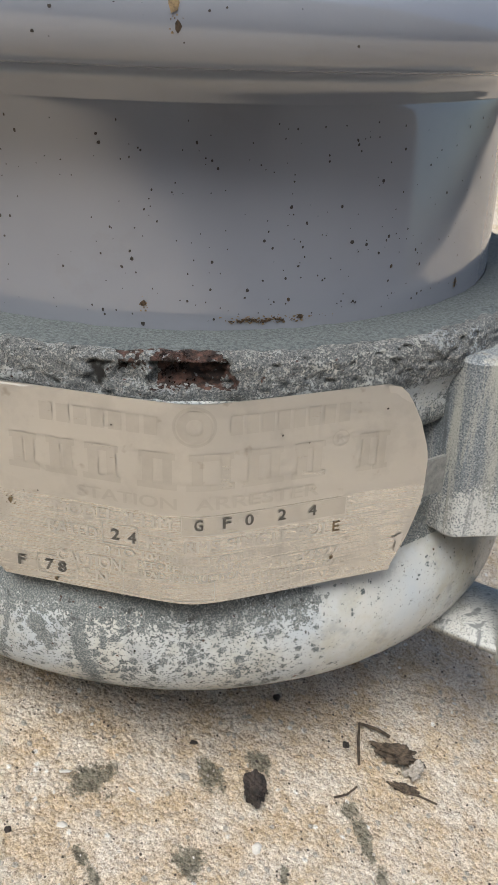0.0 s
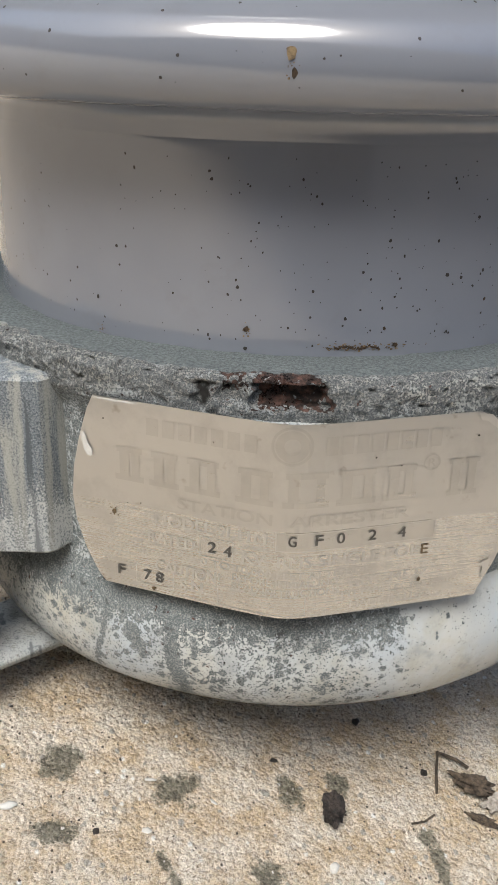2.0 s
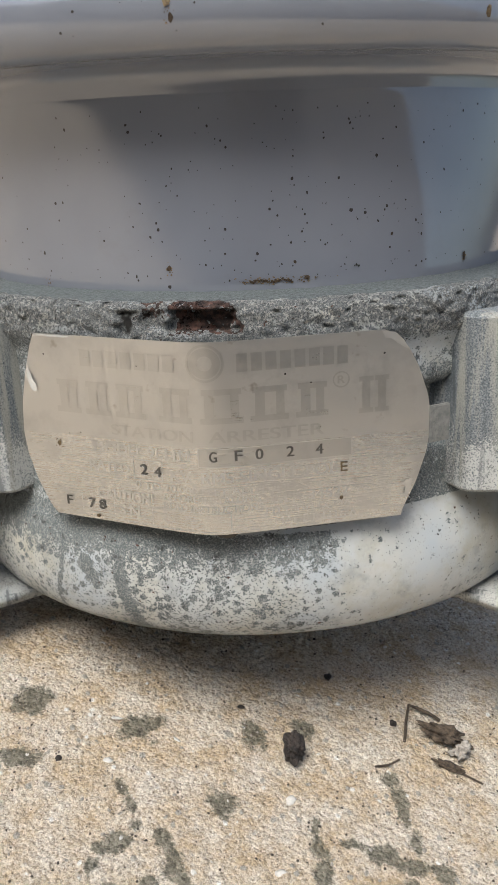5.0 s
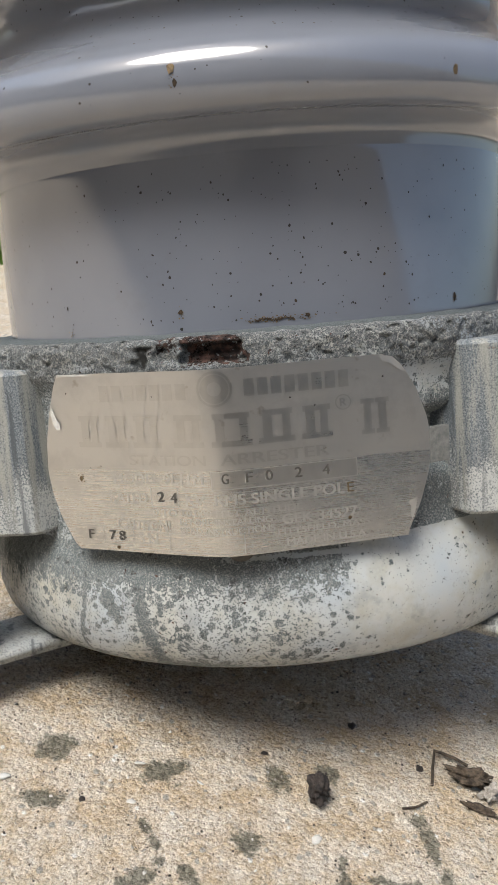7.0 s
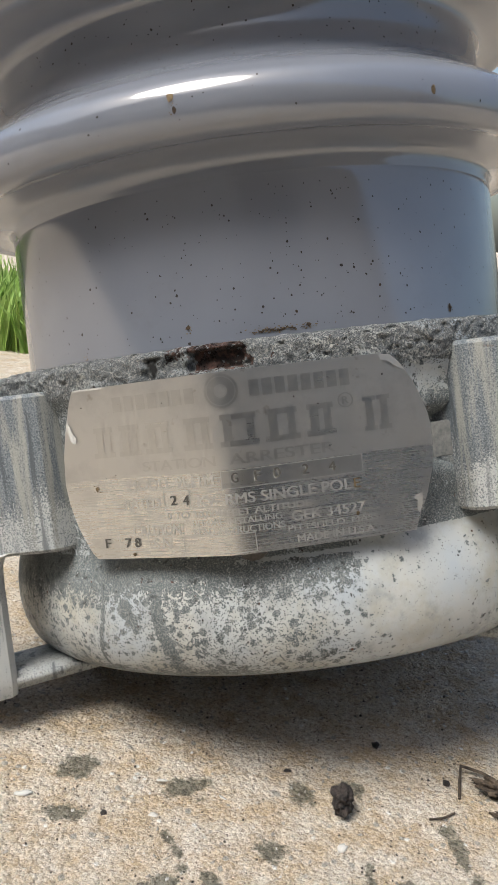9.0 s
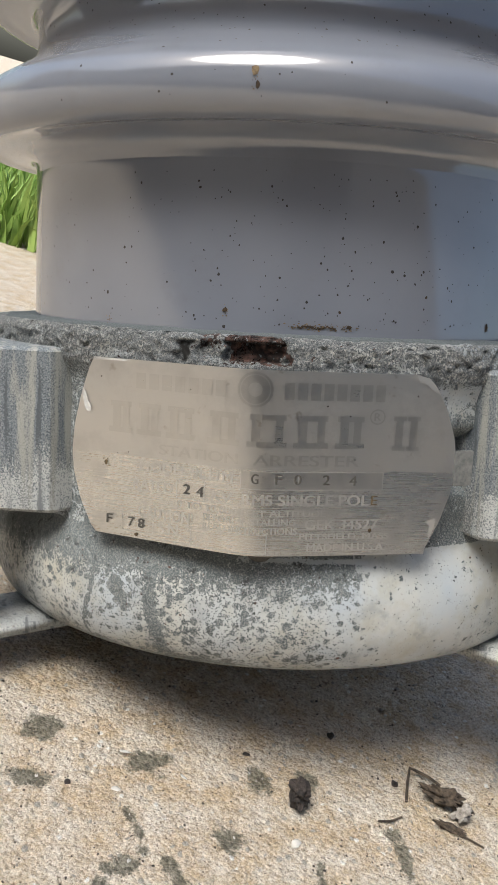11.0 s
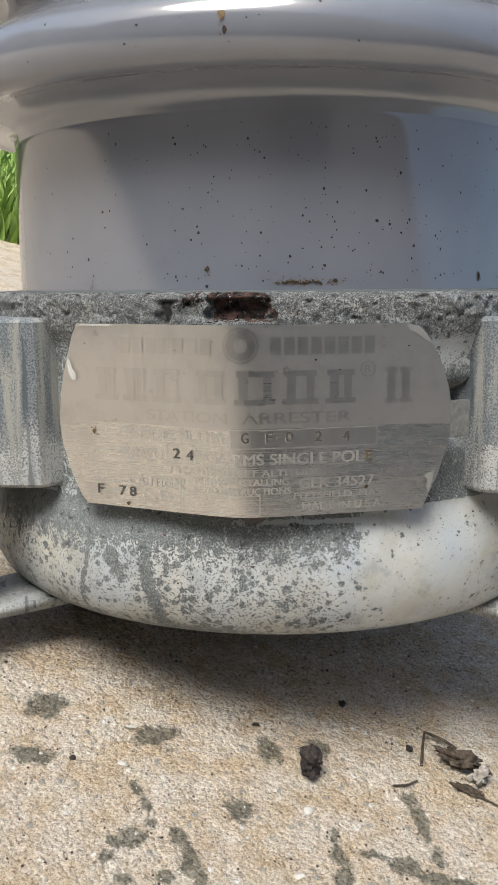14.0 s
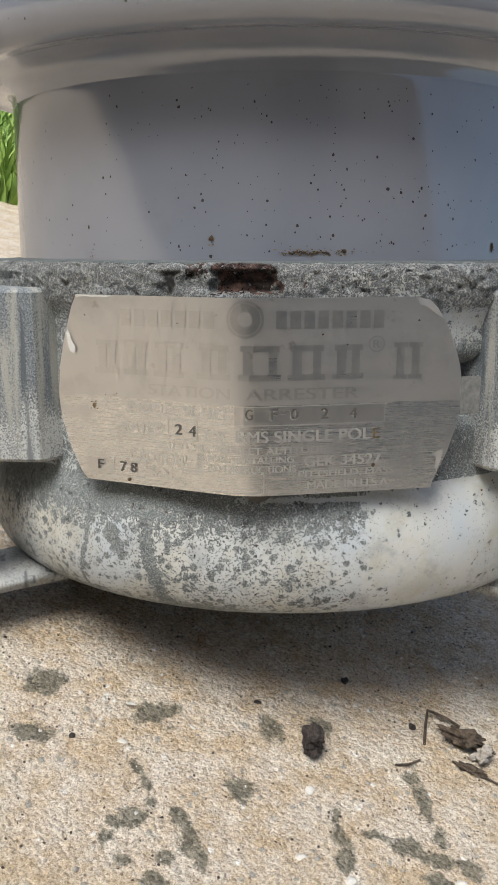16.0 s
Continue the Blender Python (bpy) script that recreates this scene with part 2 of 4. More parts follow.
def concrete_material():
    """Worn sandy concrete: grains of several colours, tan wash, pits, white bits and ragged grey stains."""
    m, nt, b = material("weathered_concrete")
    stain = attribute(nt, "stain")

    def cells(scale):
        v = node(nt, "ShaderNodeTexVoronoi", Scale=scale, Randomness=1.0)
        nt.links.new(coords(nt), v.inputs["Vector"])
        sep = nt.nodes.new("ShaderNodeSeparateColor")
        nt.links.new(v.outputs["Color"], sep.inputs[0])
        return v.outputs["Distance"], sep.outputs[0], sep.outputs[1]

    near, tone, odd = cells(760.0)
    near2, tone2, odd2 = cells(400.0)
    fine = noise_tex(nt, 2100, 3, 0.75)
    patch = noise_tex(nt, 60, 6, 0.7)
    grain = ramp(nt, tone, [(0.0, (0.25, 0.195, 0.125)), (0.3, (0.47, 0.395, 0.29)), (0.65, (0.64, 0.56, 0.46)), (1.0, (0.80, 0.77, 0.72))])
    big = ramp(nt, tone2, [(0.0, (0.42, 0.33, 0.24)), (0.4, (0.55, 0.45, 0.33)), (0.75, (0.62, 0.57, 0.50)), (1.0, (0.46, 0.44, 0.41))])
    col = mix(nt, 0.45, grain, big)
    wash = mix(nt, step(nt, patch, 0.40, 0.60), (0.62, 0.47, 0.29), (0.84, 0.785, 0.70))
    col = mix(nt, 0.54, col, wash)
    pits = calc(nt, "MULTIPLY", step(nt, noise_tex(nt, 800, 4, 0.75), 0.47, 0.37), 0.8)
    col = mix(nt, pits, col, (0.20, 0.15, 0.105))
    col = mix(nt, calc(nt, "MULTIPLY", step(nt, calc(nt, "ADD", near2, calc(nt, "MULTIPLY", calc(nt, "SUBTRACT", fine, 0.5), 0.9)), 0.44, 0.36), step(nt, odd2, 0.972, 0.975)), col, (0.82, 0.81, 0.78))
    col = mix(nt, calc(nt, "MULTIPLY", step(nt, near, 0.40, 0.32), step(nt, odd, 0.966, 0.97)), col, (0.07, 0.055, 0.045))
    col = mix(nt, calc(nt, "MULTIPLY", step(nt, near2, 0.5, 0.4), step(nt, odd2, 0.05, 0.045)), col, (0.40, 0.375, 0.335))
    col = mix(nt, 1.0, col, ramp(nt, fine, [(0.3, (0.45, 0.42, 0.38)), (0.52, (1.0, 1.0, 1.0)), (0.7, (1.3, 1.3, 1.3))]), "MULTIPLY")
    jag = calc(nt, "ADD", calc(nt, "MULTIPLY", calc(nt, "SUBTRACT", fine, 0.5), 1.6), calc(nt, "MULTIPLY", calc(nt, "SUBTRACT", noise_tex(nt, 700, 5, 0.85), 0.5), 3.2))
    ragged = calc(nt, "ADD", stain, calc(nt, "MULTIPLY", jag, step(nt, stain, 0.0, 0.3)))
    grime = mix(nt, step(nt, calc(nt, "ADD", calc(nt, "MULTIPLY", tone, 0.35), noise_tex(nt, 1500, 4, 0.75)), 0.45, 0.92), (0.036, 0.036, 0.026), (0.24, 0.228, 0.175))
    col = mix(nt, step(nt, ragged, 0.32, 0.78, 0.0, 0.9), col, grime)
    nt.links.new(col, b.inputs["Base Color"])
    b.inputs["Roughness"].default_value = 0.9
    lumps = calc(nt, "ADD", calc(nt, "MULTIPLY", near, -0.5), calc(nt, "MULTIPLY", near2, -0.6))
    height = calc(nt, "ADD", calc(nt, "ADD", calc(nt, "MULTIPLY", fine, 0.25), noise_tex(nt, 330, 6, 0.8)), lumps)
    bump(nt, b, height, 1.0, 0.0019)
    return m


def plain_material(name, a, c, scale, rough, relief=0.0, metal=0.0):
    m, nt, b = material(name)
    col = mix(nt, step(nt, noise_tex(nt, scale, 5, 0.65), 0.35, 0.65), a, c)
    nt.links.new(col, b.inputs["Base Color"])
    b.inputs["Roughness"].default_value = rough
    b.inputs["Metallic"].default_value = metal
    if relief:
        bump(nt, b, noise_tex(nt, scale * 3, 5, 0.7), 0.6, relief)
    return m


GLAZE = glaze_material()
CAST = cast_material()
ZINC = zinc_material()
CEMENT = cement_material()
STEEL = brushed_material("brushed_steel", (0.72, 0.712, 0.698), 0.375, 0.06)
ETCHED = brushed_material("etched_steel", (0.65, 0.643, 0.628), 0.30, 0.04)
PALE = brushed_material("pale_etched_steel", (0.80, 0.79, 0.775), 0.46, 0.05)
STAMP = plain_material("stamped_steel", (0.05, 0.045, 0.04), (0.1, 0.095, 0.085), 900, 0.5)
# pale colour standing in for the highlight along stamped strokes
GLINT = plain_material("painted_glint", (0.62, 0.61, 0.59), (0.52, 0.51, 0.49), 700, 0.35, 0.0, 0.5)
CONCRETE = concrete_material()
SPECK = plain_material("dark_speck", (0.006, 0.006, 0.005), (0.02, 0.016, 0.013), 2000, 0.7)
RUST = plain_material("rust", (0.012, 0.008, 0.005), (0.06, 0.036, 0.018), 1500, 0.85, 0.0003)
CHAR = plain_material("charred_wood", (0.006, 0.006, 0.006), (0.06, 0.045, 0.04), 420, 0.8, 0.0015)
BARK = plain_material("dry_bark", (0.014, 0.010, 0.008), (0.13, 0.098, 0.07), 520, 0.85, 0.001)
LEAF = plain_material("dry_leaf", (0.06, 0.022, 0.014), (0.12, 0.05, 0.03), 260, 0.7, 0.0005)
SHELL = plain_material("white_pebble", (0.5, 0.48, 0.45), (0.66, 0.65, 0.62), 300, 0.6, 0.0004)
CRUMB = plain_material("grey_mortar", (0.16, 0.14, 0.12), (0.46, 0.43, 0.39), 500, 0.9, 0.0006)
FLAKE = plain_material("paint_flake", (0.48, 0.475, 0.45), (0.58, 0.575, 0.555), 400, 0.5, 0.0002)
GRASS = plain_material("grass", (0.15, 0.29, 0.05), (0.36, 0.48, 0.13), 7, 0.6)
STUCCO = plain_material("stucco", (0.27, 0.263, 0.25), (0.34, 0.33, 0.315), 9, 0.9, 0.002)
# for the added panels that reflect as dark patches
DARK_PANEL = plain_material("dark_panel", (0.07, 0.07, 0.072), (0.10, 0.098, 0.096), 5, 0.7)
TABMETAL = plain_material("dark_grey_metal", (0.12, 0.125, 0.12), (0.21, 0.21, 0.20), 500, 0.6, 0.0003)
OCHRE = plain_material("pale_rust", (0.05, 0.033, 0.018), (0.17, 0.12, 0.06), 900, 0.8, 0.0002)
CAPMETAL = plain_material("dull_grey_metal", (0.10, 0.11, 0.115), (0.19, 0.195, 0.195), 160, 0.6, 0.0004)


# ---- mesh helpers ----
def thing(name, label, category, m=None, group="", kind=""):
    ob = tagged(new(name), label, category, group, kind)
    if m is not None:
        ob.matrix_world = m
    return ob


def part(name, mesh, mat, parent=None, label="", smooth=True):
    if isinstance(mesh, bmesh.types.BMesh):
        data = bpy.data.meshes.new(name)
        mesh.to_mesh(data)
        mesh.free()
    else:
        data = mesh
    if smooth and not data.attributes.get("sharp_edge"):
        data.shade_smooth()
    data.materials.append(mat)
    ob = new(name, data)
    ob.parent = parent
    return tagged(ob, label)


def raw(name, verts, faces):
    data = bpy.data.meshes.new(name)
    data.from_pydata(verts, [], faces)
    data.update()
    return data


def float_layer(data, name, values):
    data.attributes.new(name, "FLOAT", "POINT").data.foreach_set("value", np.asarray(values, dtype=np.float32))


def lathe(name, profile, count, shape=None):
    """Turns a profile of (radius, height) round the axis; shape(angle, r, z) may push a point."""
    verts, faces, n = [], [], len(profile)
    for i in range(count):
        a = math.tau * i / count
        for r, z in profile:
            if shape:
                r, z = shape(a, r, z)
            verts.append((r * math.sin(a), -r * math.cos(a), z))
    for i in range(count):
        j = (i + 1) % count
        for k in range(n - 1):
            faces.append((i * n + k, j * n + k, j * n + k + 1, i * n + k + 1))
    return raw(name, verts, faces)


def rounded(points, steps=5):
    """A Catmull-Rom line through the points."""
    out = []
    p = [points[0], *points, points[-1]]
    for i in range(1, len(p) - 2):
        for s in range(steps):
            t = s / steps
            out.append(tuple(
                0.5 * (2 * p[i][k] + (p[i + 1][k] - p[i - 1][k]) * t + (2 * p[i - 1][k] - 5 * p[i][k] + 4 * p[i + 1][k] - p[i + 2][k]) * t * t
                       + (3 * p[i][k] - p[i - 1][k] - 3 * p[i + 1][k] + p[i + 2][k]) * t ** 3) for k in range(2)))
    out.append(points[-1])
    return out


def n3(x, y, z, f):
    return noise.noise(Vector((x * f, y * f, z * f)))


def smooth01(v, a, b):
    t = min(1.0, max(0.0, (v - a) / (b - a)))
    return t * t * (3 - 2 * t)


# ---- ground ----
# (x, y, half width, half depth, turn in degrees)
STAINS = [
    (-0.070, -0.117, 0.0070, 0.0063, 23), (-0.064, -0.142, 0.0070, 0.0045, 21), (-0.028, -0.118, 0.0079, 0.0066, 22), (0.012, -0.111, 0.0049, 0.0060, 21),
    # the first spot here is a dark patch next to the charred chip
    (0.031, -0.102, 0.0042, 0.0052, 21), (0.005, -0.142, 0.0047, 0.0058, 20), (-0.030, -0.145, 0.0021, 0.0035, 25), (-0.025, -0.151, 0.0017, 0.0036, 25),
    (-0.022, -0.158, 0.0028, 0.0032, 6), (-0.026, -0.165, 0.0048, 0.0035, 6), (-0.032, -0.169, 0.0030, 0.0030, 6), (-0.032, -0.175, 0.0021, 0.0034, 6),
    (-0.026, -0.181, 0.0035, 0.0023, -20), (-0.013, -0.160, 0.0028, 0.0034, 6), (-0.008, -0.167, 0.0034, 0.0054, 15), (-0.003, -0.175, 0.0017, 0.0035, 15),
    (-0.014, -0.178, 0.0034, 0.0030, 6), (-0.014, -0.185, 0.0041, 0.0046, 6), (-0.011, -0.192, 0.0037, 0.0038, 20), (-0.006, -0.198, 0.0027, 0.0034, 30),
    (-0.002, -0.202, 0.0014, 0.0022, 30), (0.037, -0.144, 0.0013, 0.0043, 6), (0.039, -0.152, 0.0036, 0.0043, 6), (0.040, -0.161, 0.0038, 0.0058, 6),
    (0.048, -0.148, 0.0056, 0.0018, 6), (0.060, -0.148, 0.0054, 0.0040, 6), (0.064, -0.117, 0.0032, 0.0046, 30), (0.067, -0.124, 0.0031, 0.0048, 25),
    (0.069, -0.132, 0.0022, 0.0055, 15), (0.072, -0.140, 0.0018, 0.0042, 6), (0.070, -0.152, 0.0052, 0.0028, 6), (0.071, -0.160, 0.0060, 0.0057, 6),
    (0.081, -0.151, 0.0036, 0.0042, 6), (0.031, -0.188, 0.0038, 0.0038, 5), (0.026, -0.197, 0.0058, 0.0060, 5), (0.022, -0.204, 0.0052, 0.0042, 5),
    (-0.042, -0.208, 0.0038, 0.0038, 5), (0.093, -0.172, 0.0032, 0.0052, 3),
]


def ground():
    def line(lo, hi, step_, far):
        inner = list(np.arange(lo, hi + 1e-9, step_))
        out, d, x = [], step_, hi
        while x < far:
            d *= 1.35
            x += d
            out.append(x)
        back, d, x = [], step_, lo
        while x > -far:
            d *= 1.35
            x -= d
            back.append(x)
        return back[::-1] + inner + out

    xs, ys = line(-0.17, 0.19, 0.0012, 300), line(-0.24, 0.16, 0.0012, 300)
    verts, stain = [], []
    for y in ys:
        for x in xs:
            z, s = 0.0, 0.0
            if abs(x) < 0.3 and -0.3 < y < 0.3:
                z = 0.0003 * n3(x, y, 5, 210) + 0.0012 * n3(x, y, 9, 330)
                z -= 0.0011 * smooth01(n3(x, y, 3, 150), 0.3, 0.55)
                for cx, cy, w, d, turn in STAINS:
                    dx, dy = x - cx, y - cy
                    if abs(dx) < 0.03 and abs(dy) < 0.03:
                        c, q = math.cos(radians(turn)), math.sin(radians(turn))
                        u, v = (dx * c + dy * q) / w, (-dx * q + dy * c) / d
                        rr = 0.88 * math.hypot(u, v) + 0.65 * n3(x, y, 1, 130) + 0.35 * n3(x, y, 4, 330)
                        s = max(s, 1.0 - smooth01(rr, 0.45, 1.25))
            verts.append((x, y, z))
            stain.append(s)
    w = len(xs)
    faces = [(j * w + i, j * w + i + 1, (j + 1) * w + i + 1, (j + 1) * w + i) for j in range(len(ys) - 1) for i in range(w - 1)]
    data = raw("ground", verts, faces)
    float_layer(data, "stain", stain)
    ob = part("ground", data, CONCRETE)
    tagged(ob, "weathered tan concrete slab with grey stains and grit", "ground", kind="structure")


ground()

# ---- surge arrester ----
arrester = thing("surge_arrester", "grey porcelain surge arrester with peeling cast base leaning on concrete", "surge arrester", STAND)


# the porcelain sits a little off the centre of its base
SET = pose(-0.0015, 0.0005, 0)


def porcelain():
    line = [(0.1074, 0.180), (0.1074, 0.2), (0.1074, 0.225), (0.1074, 0.243)]
    shed = [(0.1074, 0.2465), (0.1085, 0.2512), (0.1125, 0.2535), (0.121, 0.2545), (0.1275, 0.2543), (0.1308, 0.256), (0.1330, 0.2605), (0.1335, 0.2655),
            (0.1322, 0.2705), (0.1285, 0.2750), (0.1220, 0.2793), (0.1150, 0.2838), (0.1096, 0.2890), (0.1074, 0.2960)]
    for k in range(5):
        line += [(r, z + 0.058 * k) for r, z in shed]
    line += [(0.1074, 0.56), (0.1074, 0.575)]
    ob = part("insulator", lathe("insulator", [(r + 0.0006, z) for r, z in rounded(line, 8)], 256), GLAZE, arrester, "glossy grey glazed porcelain insulator with sheds")
    ob.matrix_basis = SET


porcelain()


def pitted(x, y, z):
    """Ragged cavities in the crust of the rim."""
    return smooth01(n3(x, y, z * 1.7, 300) + 0.6 * n3(x, y, z, 700) + 0.25 * n3(x, y, z, 60), 0.50, 0.62)


def cast_shape(a, r, z):
    x, y = r * math.sin(a), -r * math.cos(a)
    az = math.degrees(a if a < math.pi else a - math.tau)
    r += 0.0004 * n3(x, y, z, 45)
    az += 1.3 * n3(x, y, z, 210) + 0.8 * n3(x, y, z, 480)
    if 0.12 < z < 0.17:
        # a hollow behind the plate's fixing tab
        r -= 0.008 * smooth01(az, 27, 28) * smooth01(az, 39, 38) * smooth01(z, 0.1370, 0.1400) * smooth01(z, 0.1585, 0.1560)
    if z > 0.1735 and r > 0.118:
        rough = smooth01(z, 0.1735, 0.180)
        r += rough * (0.0007 * n3(x, y, z * 1.5, 210) + 0.0008 * n3(x, y, z, 520) - 0.0010 * pitted(x, y, z))
        z += rough * 0.0007 * n3(x, y, z, 230)
        hole = smooth01(az, -5.4, -4.4) * smooth01(az, 4.2, 2.8) * smooth01(z, 0.1795, 0.1808) * smooth01(z, 0.1872, 0.186)
        left = smooth01(az, -13.0, -12.2) * smooth01(az, -9.7, -10.7) * smooth01(z, 0.1775, 0.1795) * smooth01(z, 0.187, 0.185)
        mid = smooth01(az, -10, -8.5) * smooth01(az, -5.0, -6.5) * smooth01(z, 0.180, 0.182) * smooth01(z, 0.187, 0.185)
        r -= 0.0042 * hole + 0.0018 * left + 0.0018 * mid
    return r, z


def base():
    top = [(0.1205, 0.1882), (0.1235, 0.1885), (0.1256, 0.1876), (0.1266, 0.1858), (0.1267, 0.184), (0.1266, 0.181), (0.1263, 0.178), (0.1255, 0.1755)]
    neck = [(0.1235, 0.173), (0.1222, 0.169), (0.1218, 0.160), (0.1216, 0.150), (0.1215, 0.140), (0.1213, 0.130), (0.1212, 0.123)]
    bulge = [(0.1214, 0.1195), (0.1222, 0.1165), (0.1238, 0.1130), (0.1253, 0.1085), (0.1264, 0.1030), (0.1267, 0.0970), (0.1262, 0.0905), (0.1245, 0.0840),
             (0.1212, 0.0780), (0.1160, 0.0736), (0.1090, 0.0711), (0.1010, 0.0701), (0.0900, 0.0698), (0.0500, 0.0698)]
    line = rounded(top, 5)[:-1] + rounded(neck, 4)[:-1] + rounded(bulge, 5)
    data = lathe("base_casting", line, 1080, cast_shape)
    bare, rust = [], []
    for v in data.vertices:
        x, y, z = v.co
        az = math.degrees(math.atan2(x, -y))
        b = 0.6 + 0.12 * n3(x, y, z, 30)
        if z < 0.1185:
            low = 0.56 - 0.37 * smooth01(az, 4, 30) - 0.06 * smooth01(az, -14, -20) + 0.10 * smooth01(az, 33, 42) + 0.05 * smooth01(az, -22, -40)
            if az < -19:
                low += 0.10 * smooth01(z, 0.09, 0.112)
            band = 1.05 - 0.8 * smooth01(az, 15, 19)
            b = low + (band - low) * smooth01(z, 0.098, 0.1125) + 0.12 * n3(x, y, z, 22) + 0.10 * n3(x, y, z, 60)
            for ax, wide, tilt in ((-15.2, 0.9, 60), (-27.0, 0.3, -110)):
                d = abs(az - ax + (z - 0.095) * tilt * 0.9 + 0.8 * n3(x, y, z, 90))
                b += 0.55 * smooth01(d, wide * 1.7, wide * 0.6) * smooth01(z, 0.076, 0.079)
            b += 0.35 * smooth01(z, 0.080, 0.075) * smooth01(az, 2, -4)
            for pa, pz, pr in ((-21.6, 0.1005, 1.0), (-20.2, 0.0965, 0.75), (-19.8, 0.0935, 0.4)):
                b += 1.5 * smooth01(math.hypot((az - pa) * 1.0, (z - pz) * 330) + 0.5 * n3(x, y, z, 160), pr * 1.25, pr * 0.75)
            b -= 0.8 * smooth01(abs(z - 0.1150 + 0.0004 * n3(x, y, z, 200)), 0.0009, 0.0004) * smooth01(az, -6, 4)
        elif z > 0.174:
            b = 0.95 + 0.45 * n3(x, y, z, 90)
        else:
            b = 0.8 + 0.2 * n3(x, y, z, 40) + 0.25 * smooth01(az, 22, 27) * smooth01(z, 0.165, 0.155) - 0.5 * smooth01(az, 22, 27) * smooth01(z, 0.162, 0.172)
        bare.append(b)
        s = 0.0
        if z > 0.174:
            az += 1.6 * n3(x, y, z, 210) + 1.0 * n3(x, y, z, 480)
            s = smooth01(az, -5.2, -4.4) * smooth01(az, 4.6, 3.2) * smooth01(z, 0.1790, 0.1806)
            s = max(s, 0.62 * smooth01(az, -10.5, -9.5) * smooth01(az, -5, -6) * smooth01(z, 0.183, 0.185))
        rust.append(s)
    float_layer(data, "bare", bare)
    float_layer(data, "rust", rust)
    float_layer(data, "crust", [smooth01(v.co.z, 0.172, 0.178) for v in data.vertices])
    # how strongly the colour is blackened as shade in the cavities
    pit_shade = []
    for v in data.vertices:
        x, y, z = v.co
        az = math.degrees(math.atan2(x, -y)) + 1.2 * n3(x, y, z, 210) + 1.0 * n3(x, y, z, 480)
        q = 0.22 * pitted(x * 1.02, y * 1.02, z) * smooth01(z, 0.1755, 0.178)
        pit_shade.append(max(q, smooth01(az, -12.3, -11.7) * smooth01(az, -10.2, -10.8) * smooth01(z, 0.1788, 0.1798) * smooth01(z, 0.1868, 0.1855)))
    float_layer(data, "pit_shade", pit_shade)
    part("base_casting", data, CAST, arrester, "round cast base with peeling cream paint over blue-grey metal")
    ring = rounded([(0.1066, 0.1890), (0.110, 0.1892), (0.116, 0.1890), (0.1215, 0.1884), (0.1232, 0.1870)], 3)
    part("cement_ring", lathe("cement_ring", ring, 256, lambda a, r, z: (r, z + 0.0004 * n3(r * math.sin(a), r * math.cos(a), 2, 160))), CEMENT, arrester, "blue-grey cement joint")


base()


def plan_y(x):
    return -0.1338 + 0.33 * (math.hypot(x, 0.006) - 0.006)


def on_plate(x, z, proud=0.0):
    slope = 0.33 * x / math.hypot(x, 0.006)
    n = Vector((slope, -1.0, 0.0)).normalized()
    return Vector((x, plan_y(x), z)) + n * proud


PLATE_Z = 0.1497
OUTLINE = [(-0.0555, 0.1789), (-0.03, 0.1790), (0.0, 0.1790), (0.03, 0.1790), (0.0515, 0.1788), (0.0545, 0.1778), (0.0585, 0.1735), (0.0618, 0.1670), (0.0648, 0.1580),
           (0.0660, 0.1495), (0.0648, 0.1400), (0.0618, 0.1300), (0.0572, 0.1198), (0.055, 0.1194), (0.03, 0.1192), (0.0, 0.1190), (-0.03, 0.1194), (-0.0535, 0.1200),
           (-0.0556, 0.1212), (-0.0597, 0.1300), (-0.0622, 0.1390), (-0.0630, 0.1462), (-0.0622, 0.1560), (-0.0600, 0.1660), (-0.0573, 0.1750)]


def clip_width(z):
    """The outline's left and right end at a height."""
    xs = []
    for (x0, z0), (x1, z1) in zip(OUTLINE, OUTLINE[1:] + OUTLINE[:1]):
        if (z0 - z) * (z1 - z) <= 0 and z0 != z1:
            xs.append(x0 + (x1 - x0) * (z - z0) / (z1 - z0))
    return min(xs), max(xs)


def sheet(name, rows, cols, inset, front, back):
    """A closed sheet in the plate's outline, between two depths."""
    verts, faces = [], []
    lo, hi = 0.1191 + inset, 0.1789 - inset
    for depth in (front, back):
        for i in range(rows + 1):
            z = lo + (hi - lo) * i / rows
            a, b = clip_width(min(max(z, 0.1201), 0.1788))
            for j in range(cols + 1):
                x = (a + inset) + (b - a - 2 * inset) * j / cols
                lift = 0.0004 * smooth01(abs(x), 0.052, 0.066)
                verts.append(on_plate(x, z, depth + lift if depth == front else depth))
    w, n = cols + 1, (rows + 1) * (cols + 1)
    for i in range(rows):
        for j in range(cols):
            q = (i * w + j, i * w + j + 1, (i + 1) * w + j + 1, (i + 1) * w + j)
            faces += [q, tuple(n + k for k in reversed(q))]
    rim = [j for j in range(w)] + [i * w + cols for i in range(1, rows + 1)] + [rows * w + j for j in range(cols - 1, -1, -1)] + [i * w for i in range(rows - 1, 0, -1)]
    for p, q in zip(rim, rim[1:] + rim[:1]):
        faces.append((q, p, n + p, n + q))
    return raw(name, verts, faces)


